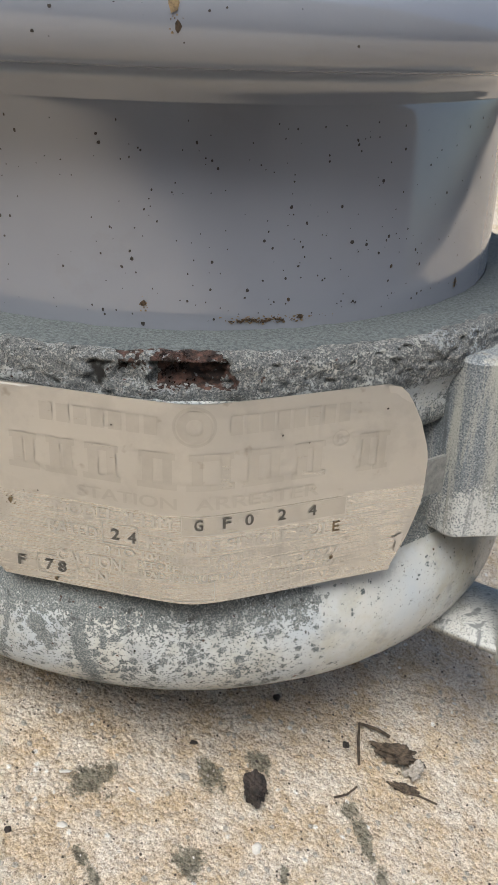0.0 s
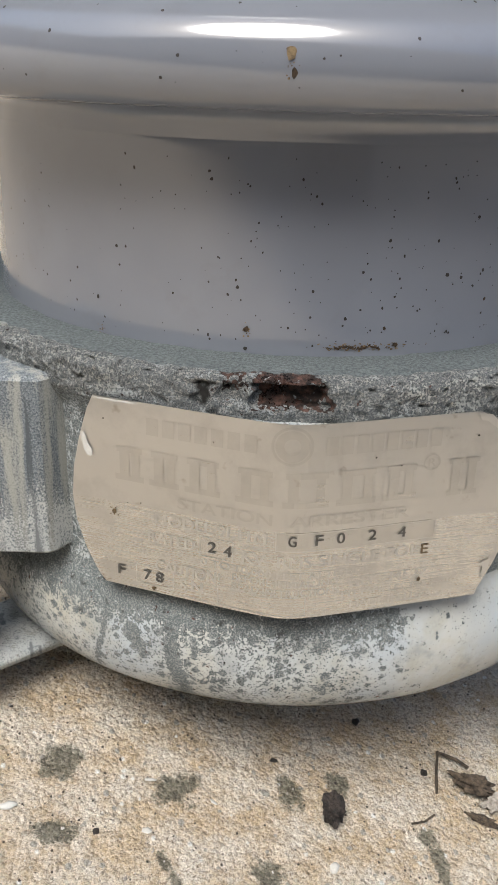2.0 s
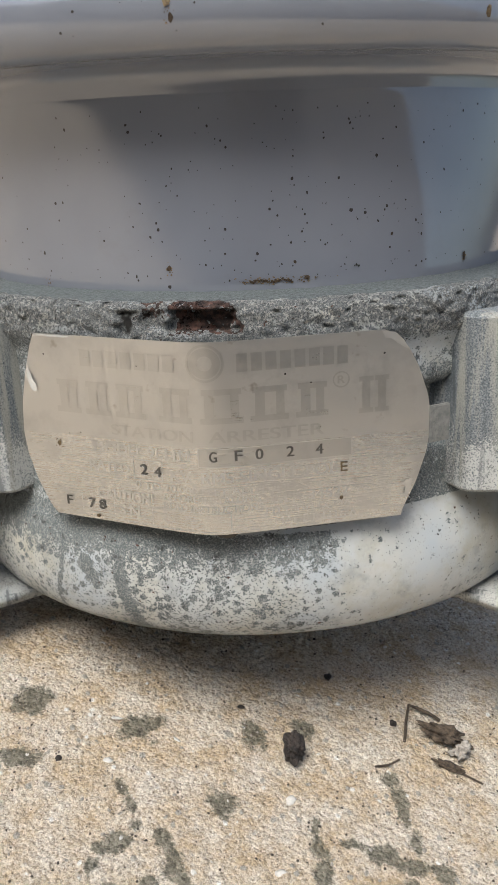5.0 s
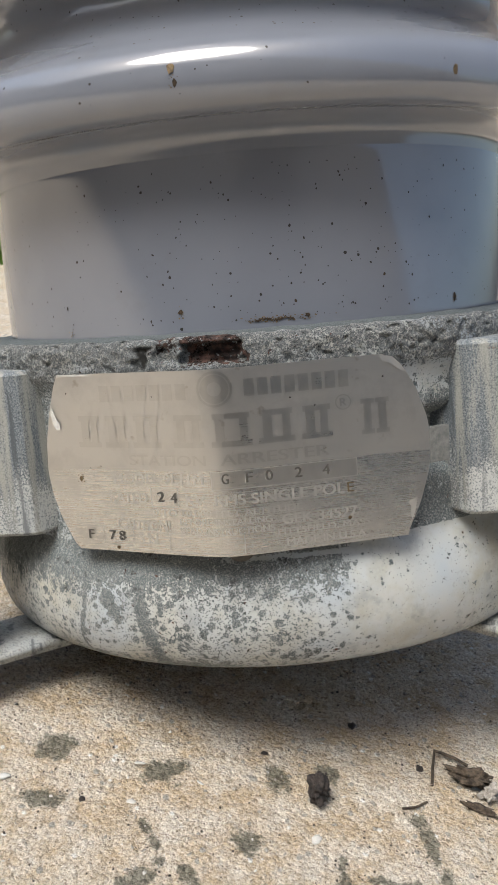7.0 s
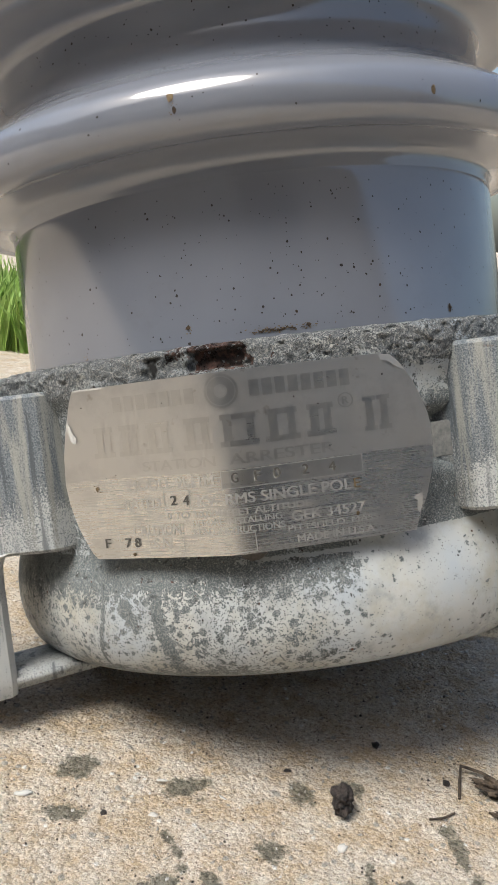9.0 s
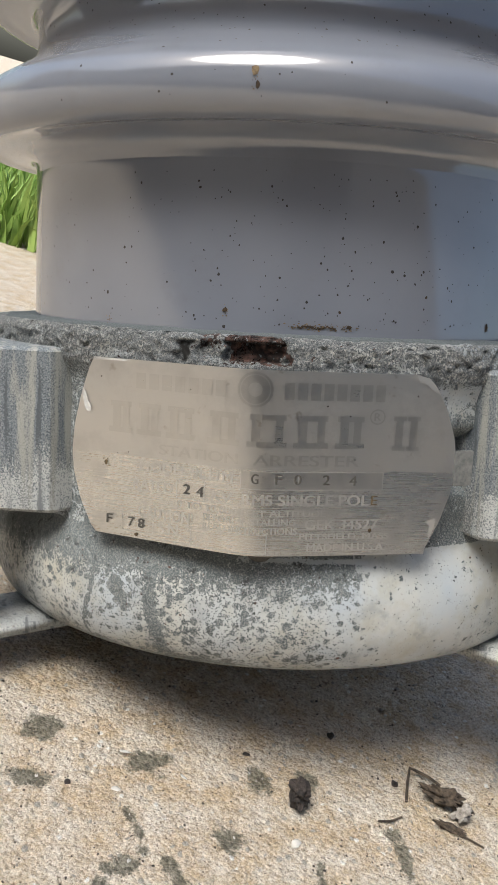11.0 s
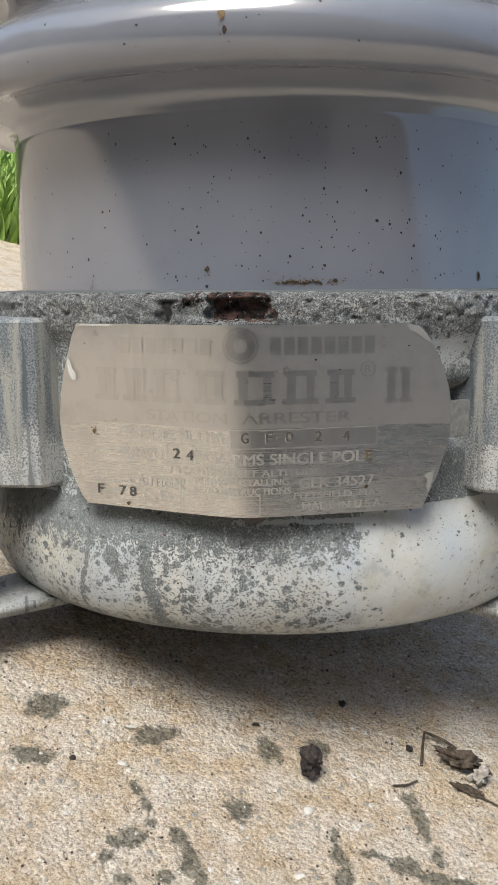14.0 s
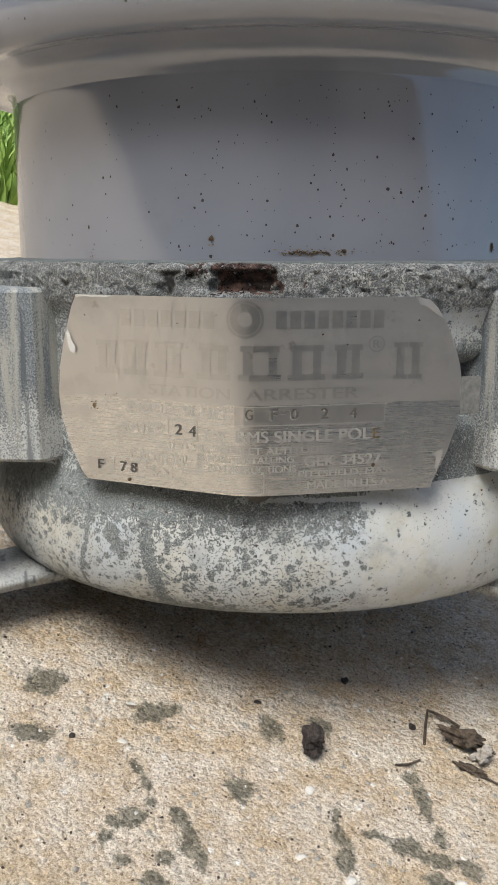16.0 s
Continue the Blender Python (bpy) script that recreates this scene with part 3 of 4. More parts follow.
def nameplate():
    pad = sheet("plate_pad", 12, 60, 0.0025, -0.0012, -0.02)
    float_layer(pad, "bare", [0.6 + 0.3 * n3(*v.co, 60) for v in pad.vertices])
    float_layer(pad, "rust", [0.0] * len(pad.vertices))
    float_layer(pad, "crust", [0.3] * len(pad.vertices))
    part("plate_pad", pad, CAST, arrester, "cast pad behind the nameplate")
    plate = part("nameplate", sheet("nameplate", 30, 90, 0.0, 0.0, -0.0002), STEEL, arrester, "bent brushed steel nameplate with cut corners", smooth=False)
    plate.data.shade_smooth()
    plate.data.set_sharp_from_angle(angle=radians(40))
    return plate


plate = nameplate()


def wrap(data, proud):
    for v in data.vertices:
        v.co = on_plate(v.co.x, v.co.y, proud + v.co.z)


def words(text, x0, x1, z0, z1, mat, proud=0.00012, name="lettering", bold=1):
    """A line of lettering that fills the given box on the plate."""
    curve = bpy.data.curves.new(name, "FONT")
    curve.body = text
    holder = bpy.data.objects.new(name, curve)
    data = bpy.data.meshes.new_from_object(holder)
    bpy.data.objects.remove(holder)
    co = np.empty(len(data.vertices) * 3, dtype=np.float32)
    data.vertices.foreach_get("co", co)
    co = co.reshape(-1, 3)
    lo, hi = co.min(0), co.max(0)
    co[:, 0] = x0 + (co[:, 0] - lo[0]) / (hi[0] - lo[0]) * (x1 - x0)
    co[:, 1] = z0 + (co[:, 1] - lo[1]) / (hi[1] - lo[1]) * (z1 - z0)
    co[:, 2] = 0.0
    data.vertices.foreach_set("co", co.ravel())
    if bold:
        # heavier strokes: the same outline laid twice, a hair apart
        weight = 0.035 * (z1 - z0)
        verts = [(x + k * weight, y, 0.000004 * k) for k in (-1, 1) for x, y, z in co]
        faces = [tuple(v + k * len(co) for v in p.vertices) for k in (0, 1) for p in data.polygons]
        data = raw(name, verts, faces)
    wrap(data, proud)
    return part(name, data, mat, plate, "", smooth=False)


def poly(name, loops, mat, proud=0.00012):
    """Flat shapes on the plate from closed outlines of (x, z)."""
    verts, faces = [], []
    for loop in loops:
        start = len(verts)
        verts += [on_plate(x, z, proud) for x, z in loop]
        faces.append(tuple(range(start, start + len(loop))))
    return part(name, raw(name, verts, faces), mat, plate, "", smooth=False)


def bar(x0, x1, z0, z1, mat, name="lettering_bar", proud=0.00012):
    n = max(1, int(abs(x1 - x0) / 0.003))
    loops = [[(x0 + (x1 - x0) * k / n, z0), (x0 + (x1 - x0) * (k + 1) / n, z0), (x0 + (x1 - x0) * (k + 1) / n, z1), (x0 + (x1 - x0) * k / n, z1)] for k in range(n)]
    return poly(name, loops, mat, proud)


def box_line(x0, x1, z0, z1, mat, t=0.0003):
    n = max(2, int((x1 - x0) / 0.003))
    loops = []
    for k in range(n):
        a, b = x0 + (x1 - x0) * k / n, x0 + (x1 - x0) * (k + 1) / n
        loops += [[(a, z0), (b, z0), (b, z0 + t), (a, z0 + t)], [(a, z1 - t), (b, z1 - t), (b, z1), (a, z1)]]
    loops += [[(x0, z0), (x0 + t, z0), (x0 + t, z1), (x0, z1)], [(x1 - t, z0), (x1, z0), (x1, z1), (x1 - t, z1)]]
    return poly("data_box", loops, mat, 0.0001)


def disc_loops(cx, cz, r0, r1, n=48):
    out = []
    for k in range(n):
        a, b = math.tau * k / n, math.tau * (k + 1) / n
        out.append([(cx + r0 * math.cos(a), cz + r0 * math.sin(a)), (cx + r1 * math.cos(a), cz + r1 * math.sin(a)),
                    (cx + r1 * math.cos(b), cz + r1 * math.sin(b)), (cx + r0 * math.cos(b), cz + r0 * math.sin(b))])
    return out


def plate_writing():
    # maker's name and product name as plain blocks
    for k in range(7):
        bar(-0.0400 + k * 0.00455, -0.0400 + k * 0.00455 + 0.0034, 0.1697, 0.1748, ETCHED)
    for k in range(8):
        bar(0.0090 + k * 0.00410, 0.0090 + k * 0.00410 + 0.0031, 0.1698, 0.1752, ETCHED)
    for x0, x1 in ((-0.0495, -0.041), (-0.0394, -0.0307), (-0.0291, -0.0191), (-0.0148, -0.0045), (-0.0020, 0.0105), (0.0125, 0.0235), (0.0256, 0.0350)):
        bar(x0, x1, 0.1545, 0.1563, ETCHED, "product_block")
        bar(x0 + 0.0014, x0 + 0.0042, 0.1563, 0.1632, ETCHED, "product_block")
        bar(x1 - 0.0036, x1 - 0.0012, 0.1563, 0.1632, ETCHED, "product_block")
        bar(x0 + 0.0006, x1 - 0.0004, 0.1632, 0.1650, ETCHED, "product_block")
    for x in (0.0441, 0.0488):
        bar(x, x + 0.0042, 0.1540, 0.1555, ETCHED, "product_block")
        bar(x + 0.0009, x + 0.0033, 0.1555, 0.1638, ETCHED, "product_block")
        bar(x, x + 0.0042, 0.1638, 0.1653, ETCHED, "product_block")
    poly("round_mark_ring", disc_loops(0.0, 0.1727, 0.0049, 0.0056), ETCHED)
    poly("round_mark", disc_loops(0.0, 0.1727, 0.0022, 0.0045), ETCHED)
    poly("small_ring", disc_loops(0.0388, 0.1650, 0.0021, 0.0025, 32), ETCHED)
    words("R", 0.0378, 0.0398, 0.1638, 0.1662, ETCHED)
    words("STATION", -0.0311, -0.0046, 0.1487, 0.1521, ETCHED)
    words("ARRESTER", 0.0003, 0.0337, 0.1487, 0.1522, ETCHED)
    words("MODEL 9L11M", -0.0378, -0.006, 0.1426, 0.1460, PALE)
    bar(-0.0034, 0.0421, 0.1412, 0.1468, ETCHED, "data_field", 0.00006)
    box_line(-0.0034, 0.0421, 0.1409, 0.1469, PALE)
    words("RATED", -0.0400, -0.0262, 0.1362, 0.1396, PALE)
    box_line(-0.0248, -0.0150, 0.1350, 0.1416, PALE)
    words("KV  RMS SINGLE POL", -0.0125, 0.0378, 0.1358, 0.1393, PALE)
    words("0 TO 10,000 FEET ALTITUDE", -0.0244, 0.0242, 0.1318, 0.1343, PALE)
    words("CAUTION!", -0.0379, -0.0188, 0.1268, 0.1305, PALE)
    words("BEFORE INSTALLING", -0.0151, 0.0147, 0.1293, 0.1314, PALE)
    words("READ INSTRUCTIONS", -0.0152, 0.0153, 0.1263, 0.1285, PALE)
    words("GEK 34527", 0.0178, 0.0413, 0.1280, 0.1312, PALE)
    words("PITTSFIELD, MASS.", 0.0162, 0.0460, 0.1243, 0.1266, PALE)
    words("MADE IN U.S.A.", 0.0188, 0.0443, 0.1208, 0.1232, PALE)
    words("S.N.", -0.0307, -0.0226, 0.1222, 0.1258, PALE)
    box_line(-0.0441, -0.0324, 0.1213, 0.1278, PALE)
    box_line(-0.0195, 0.0059, 0.1197, 0.1262, PALE)
    for text, x, z in (("G", 0.0012, 0.1444), ("F", 0.0086, 0.1444), ("0", 0.0146, 0.1444), ("2", 0.0236, 0.1443), ("4", 0.0322, 0.1441),
                       ("2", -0.0212, 0.1384), ("4", -0.0166, 0.1382), ("F", -0.0485, 0.1246), ("7", -0.0405, 0.1246), ("8", -0.0368, 0.1246)):
        words(text, x - 0.0010, x + 0.0011, z - 0.0016, z + 0.0016, STAMP, 0.0003, "stamped_mark", 1)
        # a pale copy, set off sideways, paints the highlight on the stamp's edge
        words(text, x - 0.0013, x + 0.0008, z - 0.0019, z + 0.0013, GLINT, 0.0002, "stamp_glint", 0)


plate_writing()


def chips():
    for name, loop in (("white_chip", [(-0.0594, 0.1662), (-0.0586, 0.1680), (-0.0578, 0.1662), (-0.0572, 0.1640), (-0.0560, 0.1625), (-0.0562, 0.1605), (-0.0575, 0.1604), (-0.0586, 0.1622)]),
                       ("white_chip", [(-0.0553, 0.1788), (-0.0545, 0.1782), (-0.0520, 0.1785), (-0.0490, 0.1781), (-0.0475, 0.1784), (-0.0440, 0.1782), (-0.0420, 0.1788)]),
                       ("white_chip", [(0.0505, 0.1788), (0.0515, 0.1765), (0.0533, 0.1762), (0.0550, 0.1748), (0.0568, 0.1735), (0.0588, 0.1725), (0.0570, 0.1755), (0.0545, 0.1780)]),
                       ("white_chip", [(0.0572, 0.1302), (0.0588, 0.1310), (0.0606, 0.1316), (0.0600, 0.1280), (0.0588, 0.1246), (0.0581, 0.1262), (0.0585, 0.1288)])):
        poly(name, [loop], FLAKE if loop[0][0] < 0 else PALE, 0.0006)
    rng = random.Random(5)
    for x, z, r in ((0.0226, 0.1681, 0.0004), (0.0514, 0.1719, 0.0005), (0.0300, 0.1650, 0.0003), (-0.0525, 0.1725, 0.0004), (-0.0460, 0.1475, 0.0003), (-0.0420, 0.1482, 0.0003), (-0.021, 0.171, 0.0003)):
        r *= 0.7
        poly("speck", [[(x + r * rng.uniform(0.7, 1.3) * math.cos(k * 1.05), z + r * rng.uniform(0.7, 1.3) * math.sin(k * 1.05)) for k in range(6)]], SPECK, 0.0003)
    words("E", 0.0386, 0.0407, 0.1360, 0.1391, OCHRE, 0.0002, "rusty_letter", 0)
    for x, z, r in ((-0.0502, 0.1437, 0.0011), (-0.0512, 0.1449, 0.0003), (-0.0490, 0.1428, 0.0003), (-0.0497, 0.1451, 0.00025), (-0.0513, 0.1428, 0.00025), (0.0388, 0.1275, 0.0008), (-0.0385, 0.1205, 0.0008)):
        r *= 0.75
        poly("rust_speck", [[(x + r * rng.uniform(0.6, 1.3) * math.cos(k * 0.785), z + r * rng.uniform(0.6, 1.3) * math.sin(k * 0.785)) for k in range(8)]], OCHRE, 0.0003)
    bm = bmesh.new()
    bmesh.ops.create_cone(bm, cap_ends=True, segments=24, radius1=0.0055, radius2=0.0048, depth=0.005)
    bmesh.ops.bevel(bm, geom=[e for e in bm.edges if e.verts[0].co.z > 0 and e.verts[1].co.z > 0], offset=0.0008, segments=2, affect="EDGES")
    ob = part("screw_head", bm, STAMP, plate, "dark grey screw head under the plate's lower edge")
    ob.matrix_basis = pose(0.0035, -0.1275, 0.1208, 90, 0, 0)


chips()


def tab():
    bm = bmesh.new()
    bmesh.ops.create_cube(bm, size=1.0)
    bmesh.ops.scale(bm, vec=(0.0080, 0.0014, 0.0118), verts=bm.verts)
    bmesh.ops.bevel(bm, geom=bm.edges[:], offset=0.0003, segments=2, affect="EDGES")
    ob = part("fixing_tab", bm, TABMETAL, plate, "small steel fixing tab at the plate's end", smooth=False)
    ob.matrix_basis = pose(0.0684, -0.1122, 0.1482, 0, 0, 30)


tab()


def lug():
    """A boss with a web leg and a foot, pointing along -y from the axis."""
    half = [(0.106, 0.0330), (0.118, 0.0340), (0.1235, 0.0358), (0.1256, 0.0358), (0.1272, 0.0352), (0.1325, 0.0308), (0.1395, 0.0252), (0.1455, 0.0212), (0.1500, 0.0195), (0.1570, 0.0185), (0.1590, 0.0160)]
    line = half + [(u, -v) for u, v in reversed(half)]

    def ring(z, inset):
        out = []
        for u, v in line:
            c = math.copysign(max(abs(v) - inset, 0.001), v)
            out.append((c, -(u - inset * (u > 0.118)), z))
        return out

    levels = [(0.1803, 0.0030), (0.1800, 0.0012), (0.1788, 0.0)] + [(0.1788 - (0.1788 - 0.1225) * k / 16, 0.0) for k in range(1, 17)] + [(0.1212, 0.0012), (0.1209, 0.003)]
    verts, faces, n = [], [], len(line)
    for z, inset in levels:
        verts += [(x + 0.0003 * n3(x, y, z, 70), y + 0.0004 * n3(x, y, z + 3, 70), z) for x, y, z in ring(z, inset)]
    for k in range(len(levels) - 1):
        for i in range(n):
            j = (i + 1) % n
            faces.append((k * n + i, (k + 1) * n + i, (k + 1) * n + j, k * n + j))
    faces += [tuple(range(n)), tuple(reversed(range((len(levels) - 1) * n, len(levels) * n)))]
    data = raw("mounting_lug", verts, faces)
    float_layer(data, "bare", [0.40 + 0.46 * smooth01(v.co.z, 0.124, 0.166) + 0.22 * n3(v.co.x, v.co.y, v.co.z, 90) for v in data.vertices])
    data.shade_smooth()
    data.set_sharp_from_angle(angle=radians(20))
    boss = part("mounting_lug", data, ZINC, arrester, "cast mounting lug with weathered peeling paint")
    # web leg, with a rounded root under the boss
    levels = [(0.1225, 0.029), (0.1206, 0.0245), (0.118, 0.0212), (0.1145, 0.0195), (0.110, 0.0188)] + [(0.110 - 0.0385 * k / 8, 0.0188) for k in range(1, 9)] + [(0.0672, 0.0172), (0.0662, 0.0140)]
    verts, faces = [], []
    for z, w in levels:
        u0, u1 = 0.1405, 0.1585 - (0.002 if z < 0.0675 else 0.0)
        c = 0.003
        verts += [(-w, -u0 - c, z), (-w + c, -u0, z), (w - c, -u0, z), (w, -u0 - c, z), (w, -u1 + c, z), (w - c, -u1, z), (-w + c, -u1, z), (-w, -u1 + c, z)]
    for k in range(len(levels) - 1):
        for i in range(8):
            j = (i + 1) % 8
            faces.append((k * 8 + i, (k + 1) * 8 + i, (k + 1) * 8 + j, k * 8 + j))
    faces += [tuple(range(8)), tuple(reversed(range((len(levels) - 1) * 8, len(levels) * 8)))]
    data = raw("leg", verts, faces)
    float_layer(data, "bare", [0.28 + 0.15 * n3(*v.co, 60) for v in data.vertices])
    data.shade_smooth()
    data.set_sharp_from_angle(angle=radians(24))
    part("leg", data, ZINC, boss, "web leg down to the foot")
    bm = bmesh.new()
    bmesh.ops.create_cube(bm, size=1.0)
    bmesh.ops.scale(bm, vec=(0.033, 0.050, 0.0065), verts=bm.verts)
    bmesh.ops.translate(bm, vec=(0, -0.1275, 0.0722), verts=bm.verts)
    bmesh.ops.bevel(bm, geom=bm.edges[:], offset=0.0018, segments=2, affect="EDGES")
    foot = bpy.data.meshes.new("foot")
    bm.to_mesh(foot)
    bm.free()
    float_layer(foot, "bare", [0.36] * len(foot.vertices))
    part("foot", foot, ZINC, boss, "flat foot plate")
    boss.matrix_basis = pose(0, 0, 0, 0, 0, -50)
    for turn in (53.3, 180):
        twin = copy_thing(boss, pose(0, 0, 0, 0, 0, turn))
        twin.parent = arrester


lug()


def top_cap():
    line = rounded([(0.122, 0.570), (0.124, 0.575), (0.124, 0.61), (0.120, 0.616), (0.06, 0.62), (0.02, 0.621), (0.018, 0.65), (0.001, 0.652)], 3)
    part("top_cap", lathe("top_cap", line, 96), CAPMETAL, arrester, "grey metal top cap")


top_cap()


# specks and rust on the glaze
def radius_at(z):
    """The porcelain's outer radius near the lower shed."""
    table = [(0.18, 0.1074), (0.2465, 0.1074), (0.2512, 0.1085), (0.256, 0.1308), (0.2605, 0.1330), (0.2655, 0.1335), (0.2705, 0.1322), (0.2750, 0.1285),
             (0.2793, 0.1220), (0.2838, 0.1150), (0.2890, 0.1096), (0.2960, 0.1074), (0.31, 0.1074)]
    for (z0, r0), (z1, r1) in zip(table, table[1:]):
        if z <= z1:
            return r0 + (r1 - r0) * (z - z0) / (z1 - z0)
    return 0.1074


def fleck(verts, faces, az, z, size, tall, rng, lift=0.00015):
    a = radians(az)
    start, n = len(verts), 7
    d = 0.0012
    r = radius_at(z) + 0.0006
    slope = (radius_at(z + d) - radius_at(z - d)) / (2 * d)
    out = Vector((math.sin(a), -math.cos(a), -slope)).normalized()
    side = Vector((math.cos(a), math.sin(a), 0))
    up = side.cross(out) * -1
    base_pt = Vector((r * math.sin(a), -r * math.cos(a), z)) + out * lift
    turn = rng.uniform(-0.5, 0.5)
    for k in range(n):
        t = math.tau * k / n
        q = rng.uniform(0.7, 1.15)
        u, v = size * q * math.cos(t), size * tall * q * math.sin(t)
        u, v = u * math.cos(turn) - v * math.sin(turn), u * math.sin(turn) + v * math.cos(turn)
        verts.append(base_pt + side * u + up * v)
    verts.append(base_pt + out * size * 0.06)
    faces += [(start + k, start + (k + 1) % n, start + n) for k in range(n)]


def glaze_marks():
    rng = random.Random(7)
    verts, faces = [], []
    for _ in range(330):
        az = rng.gauss(18, 24) if rng.random() < 0.6 else rng.uniform(-75, 75)
        z = 0.192 + 0.05 * rng.random() ** 1.15
        fleck(verts, faces, az, z, rng.choice((0.00013, 0.00016, 0.0002, 0.00025, 0.00036)), rng.uniform(0.9, 1.6), rng)
    for _ in range(330):
        fleck(verts, faces, rng.uniform(-75, 75), rng.uniform(0.257, 0.306), rng.choice((0.0002, 0.00028, 0.00035, 0.00045)), rng.uniform(0.8, 1.4), rng)
    for az, z, s in ((-27.5, 0.2158, 0.0005), (-25.8, 0.2160, 0.0004), (-8, 0.2078, 0.00055), (13.8, 0.2214, 0.0005), (-31.5, 0.2, 0.0006), (23.5, 0.2115, 0.0006), (26, 0.2105, 0.0005),
                     (30, 0.212, 0.00045), (28, 0.227, 0.0005), (-12, 0.236, 0.0005), (-12.3, 0.238, 0.0004), (3, 0.2075, 0.00045), (-6.6, 0.1905, 0.0006), (8, 0.2, 0.0005), (-20, 0.272, 0.0007)):
        fleck(verts, faces, az, z, s, 1.1, rng)
    ob = part("specks", raw("specks", verts, faces), SPECK, arrester, "scattered dark specks on the glaze", smooth=False)
    ob["kind"], ob.matrix_basis = "stuff", SET
    for az, z, s, tall in ((-6.5, 0.1962, 0.0009, 1.0), (48.2, 0.1937, 0.0007, 2.6), (-1.4, 0.2668, 0.0014, 1.3), (-1.0, 0.2625, 0.0007, 2.0), (36.6, 0.2633, 0.0011, 1.6),
                           (16, 0.1922, 0.0008, 1.0), (14, 0.197, 0.0005, 1.2), (31, 0.2035, 0.0006, 1.1)):
        verts, faces = [], []
        fleck(verts, faces, az, z, s, tall, rng, 0.00022)
        part("rust_spot", raw("rust_spot", verts, faces), OCHRE if s > 0.001 and z > 0.25 else RUST, arrester, "brown rust spot on the glaze", smooth=False).matrix_basis = SET
    # a broken brown line where the glaze meets the cement, and the tan bloom round it and the spots
    for mat, count, wide in ((OCHRE, 130, 0.0016), (RUST, 170, 0.0005)):
        verts, faces = [], []
        for _ in range(count):
            az = rng.gauss(10.4, 3.2) if mat is OCHRE else rng.uniform(6.6, 13.4) if rng.random() < 0.8 else rng.gauss(11, 4)
            fleck(verts, faces, az, 0.1917 + 0.00025 * math.sin(az * 1.7) + rng.gauss(0, wide * 0.4), rng.choice((0.00016, 0.00025, 0.00045)), rng.uniform(0.3, 0.6), rng, 0.0002 if mat is OCHRE else 0.00026)
        if mat is OCHRE:
            for az, z, spread in ((-6.5, 0.1958, 0.0008), (16, 0.192, 0.0006), (48.2, 0.1930, 0.0010), (-1.3, 0.2640, 0.0012), (-31, 0.1905, 0.0010)):
                for _ in range(14):
                    fleck(verts, faces, az + rng.gauss(0, spread * 420), z + rng.gauss(0, spread), rng.choice((0.00015, 0.0002, 0.0003)), 1.0, rng, 0.0002)
        ob = part("rust_line" if mat is RUST else "rust_bloom", raw("rust", verts, faces), mat, arrester, "rust staining along the foot of the glaze", smooth=False)
        ob["kind"], ob.matrix_basis = "stuff", SET


glaze_marks()


# ---- litter on the slab ----
def lumpy(name, size, seed, mat, label, category, m, squash=(1, 1, 1), rough=0.35, sub=3, group=""):
    bm = bmesh.new()
    bmesh.ops.create_icosphere(bm, subdivisions=sub, radius=1.0)
    for v in bm.verts:
        d = 1 + rough * noise.noise(v.co * 1.7 + Vector((seed, 0, 0))) + rough * 0.5 * noise.noise(v.co * 4.1 + Vector((0, seed, 0))) + rough * 0.3 * noise.noise(v.co * 9.7 + Vector((0, 0, seed)))
        v.co = Vector((v.co.x * squash[0], v.co.y * squash[1], v.co.z * squash[2])) * d * size
    low = min(v.co.z for v in bm.verts)
    for v in bm.verts:
        v.co.z -= low + 0.0004
    ob = part(name, bm, mat)
    ob.matrix_world = m
    return tagged(ob, label, category, group)


def twig(name, points, radius, mat, label):
    curve = bpy.data.curves.new(name, "CURVE")
    curve.dimensions, curve.bevel_depth, curve.bevel_resolution = "3D", radius, 2
    sp = curve.splines.new("POLY")
    sp.points.add(len(points) - 1)
    for p, q in zip(sp.points, points):
        p.co = (*q, 1)
    holder = bpy.data.objects.new(name, curve)
    data = bpy.data.meshes.new_from_object(holder)
    bpy.data.objects.remove(holder)
    ob = part(name, data, mat)
    return tagged(ob, label, "twig")


lumpy("charred_chip", 0.0050, 3, CHAR, "small black charred chip lying on the concrete", "wood chip", pose(0.0266, -0.1165, 0, 0, 0, 15), (0.78, 0.95, 0.85), 0.5, 5)
lumpy("bark_scrap", 0.0056, 8, BARK, "dry brown scrap of bark lying on the concrete", "bark", pose(0.0850, -0.0930, 0, 0, 0, -14), (1.35, 0.5, 0.45), 0.9, 5)
lumpy("mortar_crumb", 0.0030, 12, CRUMB, "pale crumb of mortar beside the bark", "crumb", pose(0.0915, -0.0985, 0, 0, 0, 30), (1.2, 0.8, 0.8), 0.9, 4)
lumpy("bark_scrap", 0.0028, 15, BARK, "small dark splinter of bark beside the larger scrap", "bark", pose(0.0860, -0.1050, 0, 0, 0, -12), (1.9, 0.45, 0.4), 0.7, 4)
twig("bent_twig", [(0.0700, -0.0975, 0.0006), (0.0708, -0.088, 0.0016), (0.0717, -0.0806, 0.0034), (0.0750, -0.0808, 0.0030), (0.0800, -0.0812, 0.0022), (0.0850, -0.0830, 0.0012)], 0.0006, BARK, "thin bent dark twig lying on the concrete")
twig("thin_twig", [(0.0580, -0.1129, 0.0006), (0.0630, -0.1112, 0.0009), (0.0673, -0.1076, 0.0012)], 0.0004, BARK, "thin short dark twig lying on the concrete")
